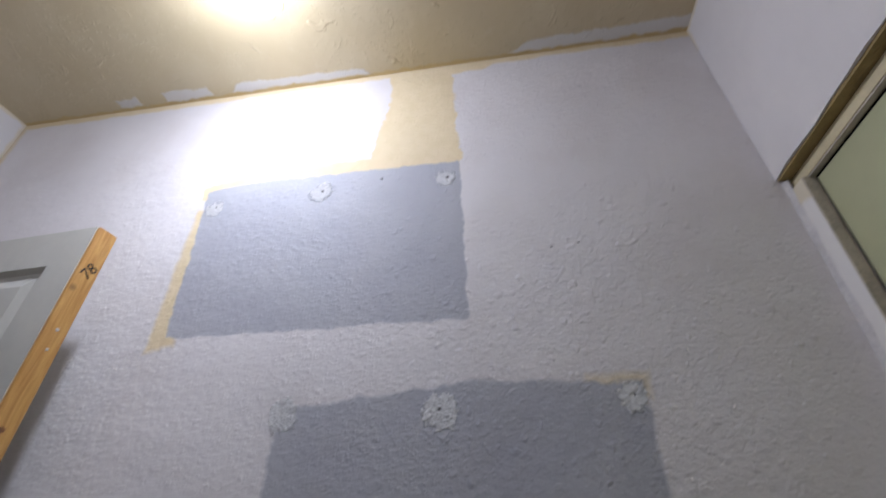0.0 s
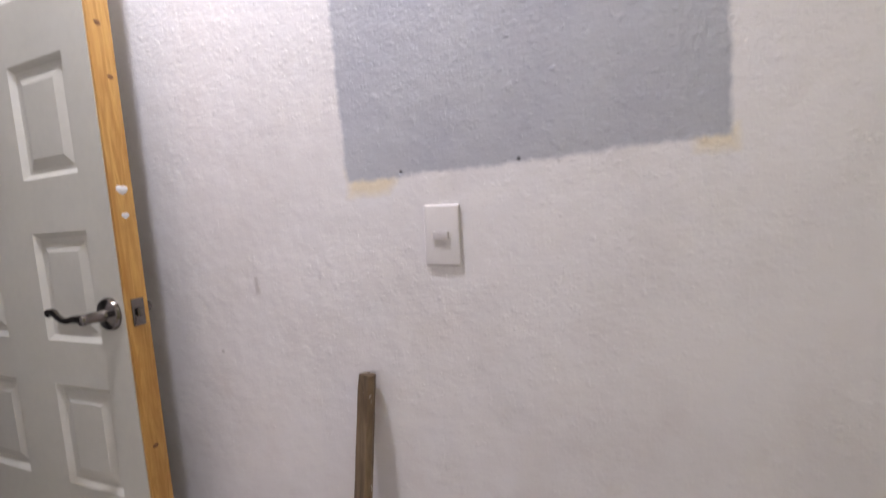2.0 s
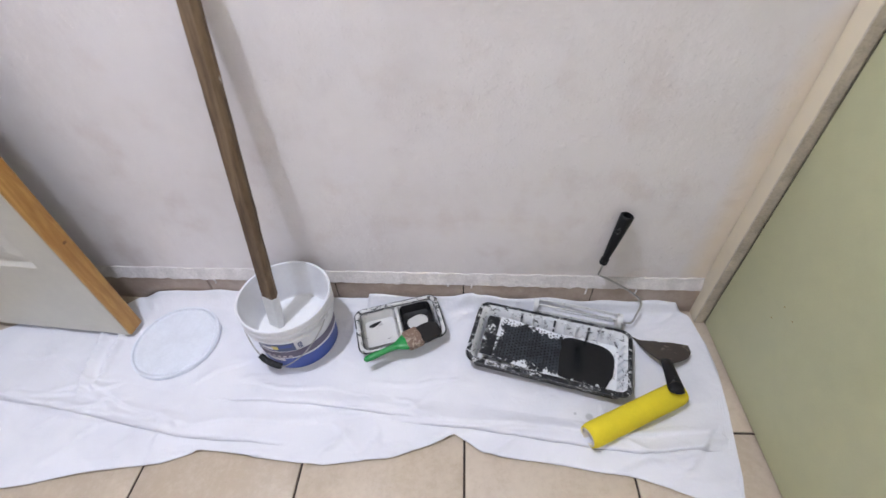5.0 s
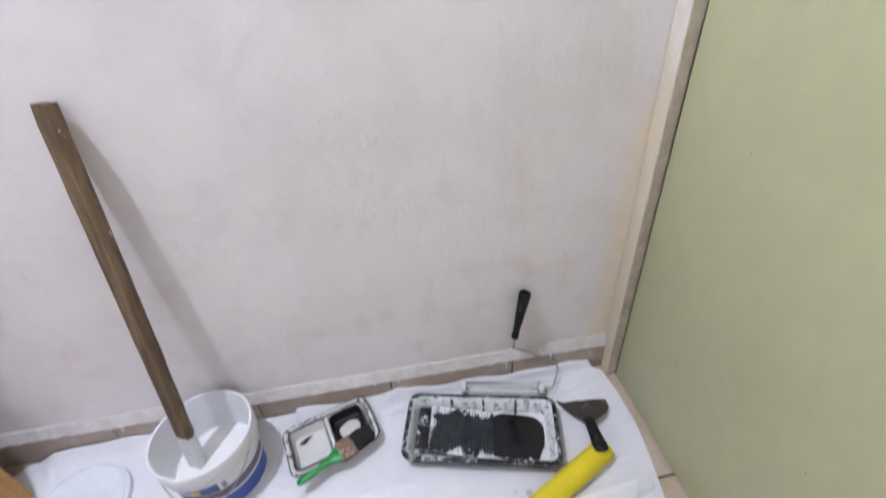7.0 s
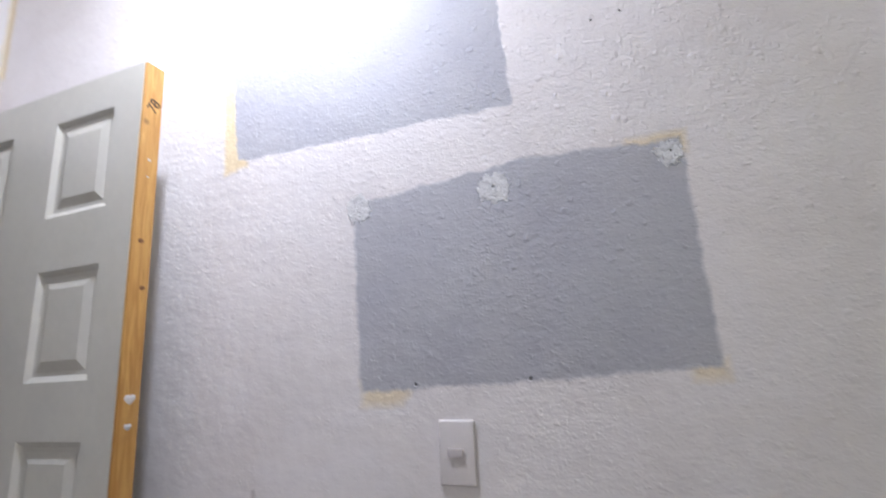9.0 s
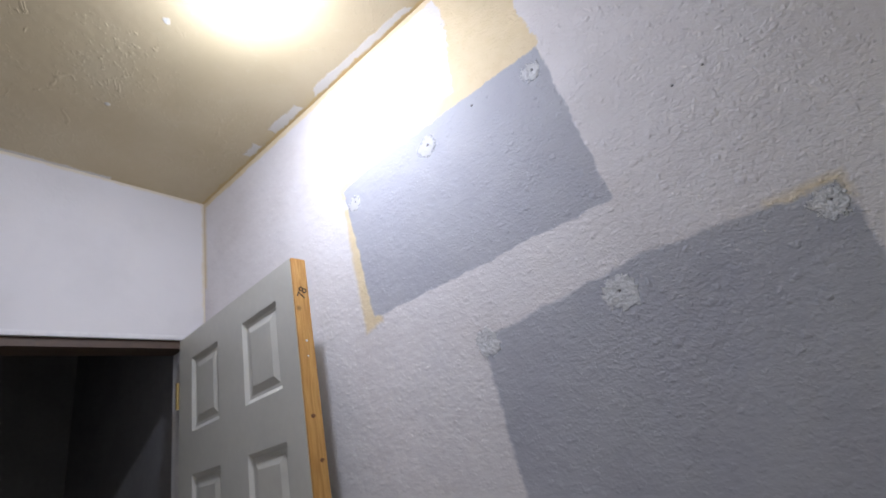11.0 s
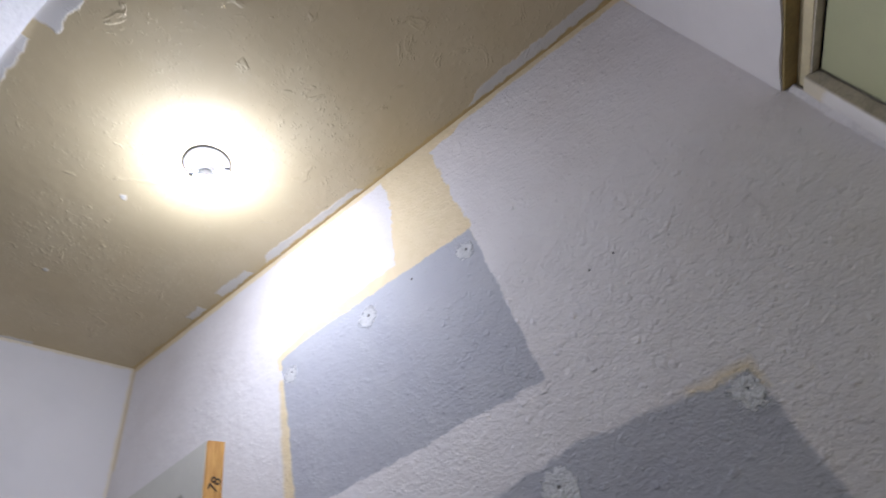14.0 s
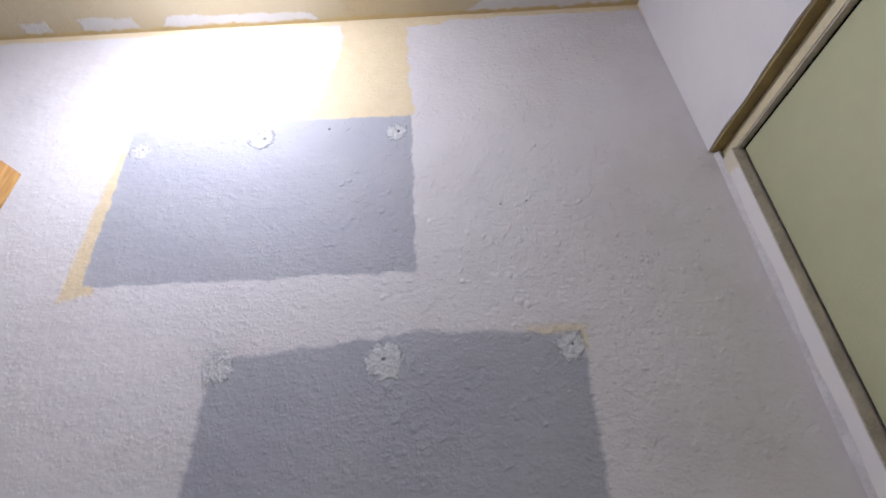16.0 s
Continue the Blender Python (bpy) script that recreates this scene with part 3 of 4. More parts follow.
for i in range(121):
    z = 1.25 + (SOFFIT - 1.259) * i / 120
    w = 0.0012 + min(1, i / 40) * (0.011 + 0.009 * noise.noise(Vector((z * 6.0, 3.3, 1.1))) + 0.003 * noise.noise(Vector((z * 31, 8.0, 2.0))))
    loops.append([(XJ - 0.007, -0.0004, z), (XJ - 0.0025, -w * 0.65, z), (XJ - 0.0006, -w, z), (XJ + 0.002, -w, z), (XJ + 0.002, -0.0004, z)])
loft(bm, loops, True, True, True)
part("plaster_edge", bm, LEDGE, frame_e, "wall plaster lapping unevenly over the jamb", 60)
door_e = thing("door", "flush pale olive painted door, shut, with small specks", "door", pose(0, 0, 0))
part("leaf", boxes((XJ + 0.023, XJ + 0.058, -0.866, JY - 0.0072, 0.008, JZ - 0.0085), bevel=0.0015), OLIVE, door_e)
random.seed(4)
for i in range(9):
    bm = bmesh.new()
    y, z, r = -0.12 - 0.5 * random.random(), 0.15 + 1.1 * random.random(), 0.0010 + 0.0010 * random.random()
    lathe(bm, [(r * 1.2, 0), (r, 0.0006), (r * 0.3, 0.001)], 8, True, True)
    bmesh.ops.transform(bm, matrix=pose(XJ + 0.023, y, z, 0, -90, 0), verts=bm.verts)
    part("speck", bm, RAW, door_e)


# ---- the panelled door, open ----
KNOT = simple("knot_wood", (0.20, 0.085, 0.03), 0.6, 0.35, 140)


def panelled_door():
    W, T, Z1 = 0.744, 0.045, 1.994
    d = thing("door", "greyish-white panelled door standing open, bare pine edge", "door", pose(XL + 0.022, -0.0615, 0.022, 0, 0.2, -3.7))
    # local: x from the hinges to the free edge, y=-T the side with panels towards the room, z up
    stile, pw, mull, ph = 0.104, 0.195, 0.160, 0.240
    tops = [1.903, 1.536, 1.180, 0.840, 0.486]
    cols = [(stile, stile + pw), (stile + pw + mull, stile + 2 * pw + mull)]
    xs = sorted({0.0, W - 0.006, *(c for p in cols for c in p)})
    zs = sorted({0.0, Z1, *tops, *(t - ph for t in tops)})
    bm = bmesh.new()
    for side, y in ((-1, -T), (1, 0.0)):
        for xa, xb in zip(xs, xs[1:]):
            for za, zb in zip(zs, zs[1:]):
                if (xa, xb) in cols and zb in tops:
                    steps = [(0, 0), (0.012, 0.0085), (0.021, 0.009), (0.043, 0.003)]
                    loops = [[(xa + i, y - side * dep, za + i), (xb - i, y - side * dep, za + i), (xb - i, y - side * dep, zb - i), (xa + i, y - side * dep, zb - i)] for i, dep in steps]
                    loft(bm, loops, True, False, True)
                else:
                    bm.faces.new([bm.verts.new(p) for p in ((xa, y, za), (xb, y, za), (xb, y, zb), (xa, y, zb))])
    for a, b in (((0, 0), (W - 0.006, 0)), ((0, Z1), (W - 0.006, Z1))):
        bm.faces.new([bm.verts.new(p) for p in ((a[0], -T, a[1]), (b[0], -T, b[1]), (b[0], 0, b[1]), (a[0], 0, a[1]))])
    for x in (0, W - 0.006):
        bm.faces.new([bm.verts.new(p) for p in ((x, -T, 0), (x, 0, 0), (x, 0, Z1), (x, -T, Z1))])
    bmesh.ops.remove_doubles(bm, verts=bm.verts, dist=0.0004)
    part("leaf", bm, DOORPAINT, d, smooth=12)
    part("edge_strip", boxes((W - 0.006, W + 0.002, -T + 0.001, -0.001, 0.0, Z1 - 0.001), bevel=0.0012), PINE, d, "bare orange pine edge with knots")
    # writing on the edge
    cu = bpy.data.curves.new("marking", "FONT")
    cu.body, cu.size, cu.extrude = "78", 0.034, 0.0002
    tmp = new("marking", cu)
    me = bpy.data.meshes.new_from_object(tmp.evaluated_get(bpy.context.evaluated_depsgraph_get()))
    bpy.data.objects.remove(tmp)
    me.materials.append(INK)
    mk = new("marking", me)
    mk.parent = d
    mk.matrix_basis = Matrix(((0, 0, 1, W + 0.0023), (0.35, -0.94, 0, -0.017), (0.94, 0.35, 0, 1.872), (0, 0, 0, 1)))
    tagged(mk, "black handwritten number on the edge")
    # paint dabs on the edge
    for z, r in ((1.255, 0.009), (1.203, 0.006), (1.76, 0.003), (1.72, 0.0025)):
        bm = bmesh.new()
        loft(bm, [[(W + 0.002 + h, -0.022 + k * r * 1.3 * math.cos(a), z + k * r * (1 + 0.3 * math.sin(3 * a)) * math.sin(a)) for a in [2 * math.pi * i / 12 for i in range(12)]] for k, h in ((1, 0), (0.8, 0.0006), (0.2, 0.001))], True, False, True)
        part("paint_dab", bm, WHITE_EDGE, d)
    # knots in the edge
    for y, z, r in ((-0.026, 1.575, 0.0065), (-0.015, 1.475, 0.006), (-0.024, 0.72, 0.006), (-0.018, 0.31, 0.005)):
        bm = bmesh.new()
        loft(bm, [[(W + 0.002 + h, y + k * r * math.cos(a), z + k * r * 0.8 * math.sin(a)) for a in [2 * math.pi * i / 14 for i in range(14)]] for k, h in ((1, 0), (0.85, 0.0003), (0.2, 0.0004))], True, False, True)
        part("knot", bm, KNOT, d, "dark brown knot")
    # lever set
    zc, xc = 1.006, W - 0.048
    lever = new("lever_handle")
    lever.parent = d
    lever.matrix_basis = pose(xc, -T, zc, 90, 0, 0)
    tagged(lever, "dark chrome lever on a round rose")
    bm = bmesh.new()
    lathe(bm, [(0.034, 0), (0.034, 0.004), (0.031, 0.009), (0.02, 0.012), (0.013, 0.014), (0.0115, 0.02), (0.0105, 0.045), (0.012, 0.05), (0.010, 0.056), (0.002, 0.058)], 36, True, True)
    part("rose", bm, CHROME, lever)
    bm = bmesh.new()
    tube(bm, smooth_path([(0, 0, 0.050), (-0.025, 0.001, 0.052), (-0.05, -0.002, 0.055), (-0.075, 0.004, 0.053), (-0.10, 0.012, 0.048), (-0.118, 0.010, 0.046)], 5), [0.0095 - 0.0035 * abs(math.sin(i * 0.12)) for i in range(26)], 12)
    part("lever", bm, CHROME, lever)
    back = new("lever_handle")
    back.parent = d
    back.matrix_basis = pose(xc, 0, zc, -90, 0, 0)
    bm = bmesh.new()
    lathe(bm, [(0.034, 0), (0.034, 0.004), (0.031, 0.009), (0.013, 0.014), (0.0105, 0.032), (0.002, 0.036)], 28, True, True)
    part("rose", bm, CHROME, back)
    part("latch_plate", boxes((W + 0.0015, W + 0.0035, -T / 2 - 0.0125, -T / 2 + 0.0125, zc - 0.028, zc + 0.028), bevel=0.0008), CHROME, d, "dark metal latch plate")
    part("latch_bolt", boxes((W + 0.0035, W + 0.013, -T / 2 - 0.006, -T / 2 + 0.006, zc - 0.009, zc + 0.009), bevel=0.003), CHROME, d)
    for z in (0.2, 1.0, 1.8):
        bm = bmesh.new()
        lathe(bm, [(0.006, z - 0.045), (0.006, z + 0.045)], 12, True, True)
        bmesh.ops.translate(bm, vec=(-0.006, -T - 0.003, 0), verts=bm.verts)
        part("hinge", bm, BRASS, d)
    return d


panelled_door()


# ---- ceiling lamp ----
LX, LY = -0.327, -0.400
lamp = thing("ceiling_lamp", "white porcelain lamp holder with a bare lit bulb", "lamp", pose(LX, LY, H, 180, 0, 35))
bm = bmesh.new()
lathe(bm, [(0.058, 0.0), (0.059, 0.004), (0.056, 0.009), (0.046, 0.013), (0.030, 0.017), (0.024, 0.022), (0.0225, 0.040), (0.021, 0.044), (0.017, 0.044), (0.016, 0.030)], 48, True, True)
holder = part("holder", bm, PORCELAIN, lamp, "white porcelain holder", 50)
for s in (-1, 1):
    bm = bmesh.new()
    lathe(bm, [(0.0045, 0.0), (0.0045, 0.002), (0.002, 0.003)], 12, True, True)
    bmesh.ops.translate(bm, vec=(s * 0.040, 0, 0.0145), verts=bm.verts)
    part("screw", bm, BRASS, holder)
# mounting slots: black bars in place of the shade inside cutouts
for a in (-20, 200):
    bm = boxes((0.043, 0.057, -0.0022, 0.0022, 0.0085, 0.0150))
    bmesh.ops.rotate(bm, matrix=Matrix.Rotation(radians(a), 3, "Z"), verts=bm.verts)
    part("slot", bm, SHADOWGAP, holder, "dark bar standing for a shaded mounting slot")
# black ring stands in for the shade line round the holder's base
bm = bmesh.new()
lathe(bm, [(0.060, -0.0005), (0.0615, 0.0005), (0.0615, 0.0025), (0.060, 0.003)], 48)
part("base_gap_shade", bm, SHADOWGAP, lamp, "dark ring standing for the shaded gap round the base")
glow = bpy.data.materials.new("lit_bulb")
glow.use_nodes = True
gb = glow.node_tree.nodes["Principled BSDF"]
gb.inputs["Base Color"].default_value = (0.9, 0.9, 0.9, 1)
gb.inputs["Emission Color"].default_value = (*BULB_COLOR, 1)
gb.inputs["Emission Strength"].default_value = BULB_STRENGTH
bm = bmesh.new()
lathe(bm, [(0.0135, 0.036), (0.0145, 0.044), (0.0175, 0.056), (0.0230, 0.072), (0.0283, 0.0925)], 28, True, False)
bulb_neck = part("bulb_neck", bm, PLASTIC_WHITE, lamp, "white plastic bulb neck", 60)
bm = bmesh.new()
lathe(bm, [(0.0283, 0.0925), (0.0299, 0.0965), (0.0304, 0.1005), (0.0287, 0.1060), (0.0225, 0.1105), (0.014, 0.1132), (0.007, 0.1142), (0.001, 0.1145)], 24, False, True)
part("bulb", bm, glow, lamp, "lit white bulb", 60)


# ---- light switch ----
sw = thing("light_switch", "ivory wall switch plate with one small rocker", "switch", pose(0.0345, 0, 1.138, 0, 2.0, 0))
bm = bmesh.new()
loft(bm, [[(x, -d, z) for x, z, _ in round_rect(0.0345 - i, 0.057 - i, 0.004, 0)] for i, d in ((0, 0.0), (0, 0.004), (0.0015, 0.0058), (0.0035, 0.0064))], True, True, True)
part("plate", bm, SWITCHPL, sw)
bm = bmesh.new()
loft(bm, [[(x - 0.002, -d, z + 0.001 - (0.002 if d > 0.01 else 0)) for x, z, _ in round_rect(0.0150 - i, 0.0072 - i, 0.0015, 0)] for i, d in ((0, 0.006), (0, 0.0100), (0.0012, 0.0115))], True, False, True)
part("rocker", bm, TOGGLE, sw, "greyish rocker")


# ---- dust sheet on the floor ----
def near_edge(x):
    return float(np.interp(x, [-1.02, -0.99, -0.93, -0.905, -0.865, -0.80, -0.60, -0.35, -0.28, 0.0, 0.14, 0.22, 0.27, 0.33, 0.46, 0.62, 0.825, 0.848, 0.871, 0.88],
                           [-0.20, -0.325, -0.348, -0.372, -0.475, -0.553, -0.512, -0.458, -0.432, -0.447, -0.425, -0.392, -0.368, -0.405, -0.42, -0.437, -0.488, -0.397, -0.272, -0.20]))


def far_edge(x):
    return float(np.interp(x, [-1.02, -0.9, -0.72, -0.66, -0.3, 0.2, 0.83, 0.868, 0.88], [-0.16, -0.09, -0.075, -0.016, -0.013, -0.013, -0.013, -0.03, -0.12]))


FOLDS = [(-0.98, -0.33, -0.35, -0.385, 0.010, 0.012), (-0.35, -0.385, 0.10, -0.33, 0.006, 0.012), (-0.69, -0.14, -0.635, -0.32, 0.021, 0.010), (-0.640, -0.13, -0.605, -0.30, 0.018, 0.009),
         (-0.62, -0.30, -0.35, -0.385, 0.006, 0.010), (-0.10, -0.30, 0.40, -0.345, 0.006, 0.012), (0.25, -0.355, 0.80, -0.345, 0.008, 0.010), (-0.05, -0.04, 0.30, -0.030, 0.008, 0.010),
         (0.27, -0.02, 0.36, -0.035, 0.012, 0.014), (0.62, -0.42, 0.83, -0.36, 0.012, 0.014), (-0.82, -0.190, -0.50, -0.368, 0.0065, 0.008), (-0.25, -0.27, 0.05, -0.285, 0.005, 0.010),
         (-0.02, -0.44, 0.05, -0.36, 0.006, 0.010), (0.12, -0.42, 0.09, -0.33, 0.005, 0.008), (0.70, -0.46, 0.86, -0.30, 0.005, 0.010), (-0.62, -0.50, -0.55, -0.40, 0.006, 0.010)]


random.seed(11)
for k in range(58):
    cx, cy, ca, cl = random.uniform(-0.95, 0.82), random.uniform(-0.47, -0.04), random.gauss(0, 0.7), random.uniform(0.05, 0.16)
    FOLDS.append((cx - cl * math.cos(ca), cy - 0.5 * cl * math.sin(ca), cx + cl * math.cos(ca), cy + 0.5 * cl * math.sin(ca), random.uniform(0.0025, 0.0062), random.uniform(0.004, 0.009)))


def cloth_height(x, y):
    z = 0.0025
    for x0, y0, x1, y1, h, w in FOLDS:
        dx, dy = x1 - x0, y1 - y0
        t = ((x - x0) * dx + (y - y0) * dy) / (dx * dx + dy * dy)
        if -0.15 < t < 1.15:
            tc = min(1, max(0, t))
            px, py = x0 + tc * dx, y0 + tc * dy + 0.006 * math.sin(9 * t + x0 * 20)
            d = math.hypot(x - px, y - py)
            side = (x - px) * -dy + (y - py) * dx
            ww = w * (0.45 if side < 0 else 1.6)
            z += h * math.exp(-(d / ww) ** 2) * (0.35 + 0.65 * math.sin(math.pi * min(1, max(0, (t + 0.15) / 1.3))))
    z += 0.0022 * (1 + noise.noise(Vector((x * 9, y * 9, 0.3)))) + 0.0009 * noise.noise(Vector((x * 30, y * 24, 1.7)))
    return z


def flat_under(x, y, z):
    """The sheet is pressed flat where something stands on it."""
    for cx, cy, r in ((-0.14, -0.133, 0.12), (-0.468, -0.164, 0.125), (0.118, -0.107, 0.13)):
        d = math.hypot(x - cx, y - cy)
        z = z + (0.003 - z) * (1 - min(1, max(0, (d - r) / 0.03)))
    a = math.radians(-13)
    lx, ly = (x - 0.489) * math.cos(a) + (y + 0.163) * math.sin(a), -(x - 0.489) * math.sin(a) + (y + 0.163) * math.cos(a)
    d = max(abs(lx) - 0.19, abs(ly) - 0.09)
    z = z + (0.003 - z) * (1 - min(1, max(0, d / 0.025)))
    if x < -0.655 and y > -0.135:
        z = min(z, 0.008)
    elif x > -0.64:
        # bunched up against the skirting
        w = 0.020 if x < 0.42 else 0.006
        amp = 0.036 * min(1, (x + 0.64) / 0.05) * min(1, max(0, (0.86 - x) / 0.03)) * (1 + 0.30 * noise.noise(Vector((x * 11, 7.0, 1.0))))
        if -0.30 < x < 0.02:
            amp *= 0.55
        z += amp * math.exp(-max(0.0, -0.014 - y) / w)
    return z


NX, NY = 330, 96
bm = bmesh.new()
rows = []
for i in range(NX + 1):
    x = -1.02 + 1.90 * i / NX
    a, b = near_edge(x), far_edge(x)
    a += 0.006 * noise.noise(Vector((x * 7, 3.0, 0)))
    rows.append([])
    for j in range(NY + 1):
        t = j / NY
        y = a + (b - a) * t
        rows[-1].append(bm.verts.new((x, y, flat_under(x, y, cloth_height(x, y)))))
for i in range(NX):
    for j in range(NY):
        bm.faces.new((rows[i][j], rows[i + 1][j], rows[i + 1][j + 1], rows[i][j + 1]))
sheet = solid("dust_sheet", bm, CLOTH, "crumpled white cotton dust sheet on the tiles", "cloth", "", 80)
so = sheet.modifiers.new("thickness", "SOLIDIFY")
so.thickness, so.offset = 0.0012, -1

# layers of the sheet folded back over it: each has a raised near edge and runs out flat behind
def overlap(x0, x1, edge, depth, lift, flip=1):
    bm = bmesh.new()
    rows = []
    for i in range(161):
        x = x0 + (x1 - x0) * i / 160
        u = i / 160 if flip > 0 else 1 - i / 160
        a = edge(x) + 0.003 * noise.noise(Vector((x * 14, 5.0, 2.0)))
        k = lift * min(1, 6 * u + 0.1) * min(1, 5 * (1 - u))
        row = []
        for j in range(29):
            y = a + depth * j / 28
            up = k * (min(1, (j + 0.4) / 2.0) - 0.0) * max(0.0, 1 - (j / 28) ** 1.5)
            row.append(bm.verts.new((x, y, flat_under(x, y, cloth_height(x, y)) + up - 0.0022 * (j == 28) - (0.0015 if u > 0.985 else 0))))
        rows.append(row)
    for a, b in zip(rows, rows[1:]):
        for j in range(28):
            bm.faces.new((a[j], b[j], b[j + 1], a[j + 1]))
    ob = part("overlap", bm, CLOTH, sheet, "folded-over layer", 80)
    so = ob.modifiers.new("thickness", "SOLIDIFY")
    so.thickness, so.offset = 0.0012, -1


overlap(-0.985, -0.05, lambda x: float(np.interp(x, [-0.985, -0.60, -0.33, -0.05], [-0.325, -0.368, -0.408, -0.412])), 0.10, 0.012)
overlap(-0.34, 0.46, lambda x: float(np.interp(x, [-0.34, -0.1, 0.12, 0.46], [-0.318, -0.315, -0.335, -0.352])), 0.05, 0.008)
overlap(0.10, 0.842, lambda x: float(np.interp(x, [0.10, 0.4, 0.65, 0.842], [-0.345, -0.366, -0.395, -0.375])), 0.06, 0.010, -1)


# ---- paint pail ----
BK = (-0.14, -0.134, 0.0045)
pail = thing("paint_pail", "white plastic paint pail with blue print, half full", "pail", pose(*BK))


def pail_r(z):
    return 0.0925 + (0.1045 - 0.0925) * z / 0.172


bm = bmesh.new()
lathe(bm, [(0.088, 0.0), (0.0925, 0.003), (pail_r(0.125), 0.125), (0.1085, 0.127), (0.1085, 0.131), (pail_r(0.135) + 0.0005, 0.133), (pail_r(0.146) + 0.0005, 0.146), (0.1095, 0.148), (0.1095, 0.152),
           (0.1065, 0.154), (0.1065, 0.166), (0.110, 0.168), (0.110, 0.173), (0.1085, 0.175), (0.1045, 0.174), (0.102, 0.160), (0.0905, 0.006)], 64, True, True)
body = part("body", bm, PLASTIC_WHITE, pail, "white ribbed plastic body", 35)
bm = bmesh.new()
loft(bm, [ring(r, 0.058 + dz, 48) for r, dz in ((0.0948, 0.006), (0.0926, 0.001), (0.07, 0.0), (0.02, 0.001))], True, False, True)
part("paint", bm, WET_PAINT, pail, "wet white paint")


def print_patch(a0, a1, z0, z1, mat, name, lift=0.0006, slope=0.0):
    bm = bmesh.new()
    k = max(3, int(abs(a1 - a0) / 6))
    loops = []
    for i in range(k + 1):
        a = radians(a0 + (a1 - a0) * i / k)
        s = slope * i / k
        loops.append([((pail_r(z + s) + lift) * math.cos(a), (pail_r(z + s) + lift) * math.sin(a), z + s) for z in (z0, z0 + (z1 - z0) * 0.5, z1)])
    loft(bm, loops, False)
    part(name, bm, mat, body)


print_patch(270, 372, 0.004, 0.052, BLUE, "print_band")
print_patch(205, 270, 0.004, 0.040, BLUE, "print_band")
print_patch(225, 372, 0.052, 0.078, VIOLET, "print_band", 0.0007, 0.012)
print_patch(238, 292, 0.085, 0.116, NAVY, "print_label", 0.0007)
print_patch(244, 262, 0.092, 0.104, PLASTIC_WHITE, "print_mark", 0.0012)
print_patch(262, 270, 0.094, 0.108, YELLOWPRINT, "print_mark", 0.0012)
print_patch(272, 288, 0.100, 0.110, BLUE, "print_mark", 0.0012)
for k in range(5):
    print_patch(246 + 8 * k, 251 + 8 * k, 0.060, 0.066, SWITCHPL, "print_bar", 0.0016)
for k in range(4):
    print_patch(296 + 1.5 * k, 297 + 1.5 * k, 0.088, 0.112, NAVY, "print_bar", 0.0010)
for a in (190, 350):
    bm = bmesh.new()
    lathe(bm, [(0.011, -0.002), (0.011, 0.004), (0.008, 0.006), (0.001, 0.006)], 18, True, True)
    bmesh.ops.transform(bm, matrix=pose(0, 0, 0.138, 0, 0, a) @ pose(0.107, 0, 0, 0, 90, 0), verts=bm.verts)
    part("ear", bm, PLASTIC_WHITE, body)
arc = []
for i in range(31):
    a = 192 + 146 * i / 30
    z = float(np.interp(a, [192, 222, 238, 252, 268, 300, 338], [0.138, 0.085, 0.050, 0.040, 0.034, 0.076, 0.138]))
    r = pail_r(z) + float(np.interp(a, [192, 238, 268, 338], [0.009, 0.014, 0.013, 0.009]))
    arc.append((r * math.cos(radians(a)), r * math.sin(radians(a)), z))
bm = bmesh.new()
tube(bm, arc, 0.0016, 8)
bail = part("bail", bm, WIRE, pail, "thin wire handle")
bm = bmesh.new()
tube(bm, arc[9:16], [0.0068, 0.0078, 0.0078, 0.0078, 0.0078, 0.0078, 0.0068], 12)
part("grip", bm, BLACKPL, bail, "black plastic grip")

# ---- stirring stick ----
st_top, st_wet, st_low = Vector((-0.136, -0.020, 0.872)), Vector((-0.181, -0.120, 0.153)), None
st_dir = (st_wet - st_top).normalized()
st_low = st_wet + st_dir * 0.138
stick = thing("wooden_stick", "weathered brown wooden batten, its end coated white", "stick", Matrix.Translation(st_top) @ st_dir.to_track_quat("-Z", "Y").to_matrix().to_4x4())
L1, L2 = (st_wet - st_top).length, (st_low - st_top).length
bm = bmesh.new()
loops = []
for i in range(25):
    z = -L1 * i / 24
    w = [0.0012 * noise.noise(Vector((i * 0.5, k * 2.3, 9))) for k in range(4)]
    hx, hy = 0.0190 - (0.002 if i == 0 else 0), 0.0135 - (0.001 if i == 0 else 0)
    loops.append([(-hx + w[0], hy * 0.15, z), (-hx * 0.36 + w[1] * 1.6, -hy + w[2], z), (hx * 0.74 + w[1], -hy * 0.86 + w[3], z), (hx + w[0], -hy * 0.1, z), (hx * 0.9 + w[3], hy, z), (-hx * 0.8, hy, z)])
loft(bm, loops, True, True, True)
part("shaft", bm, STICKWOOD, stick, "", 25)
bm = bmesh.new()
loops = []
for i in range(8):
    z = -L1 + 0.004 - (L2 - L1 - 0.006) * i / 7
    hx, hy = 0.0198, 0.0142
    rag = [0.004 * noise.noise(Vector((k * 1.7, 4.0, 2))) if i == 0 else 0 for k in range(6)]
    loops.append([(-hx, hy * 0.15, z + rag[0]), (-hx * 0.36, -hy, z + rag[1]), (hx * 0.74, -hy * 0.86, z + rag[2]), (hx, -hy * 0.1, z + rag[3]), (hx * 0.9, hy, z + rag[4]), (-hx * 0.8, hy, z + rag[5])])
loft(bm, loops, True, True, True)
part("coated_end", bm, STICKPAINT, stick, "white paint coated end", 25)
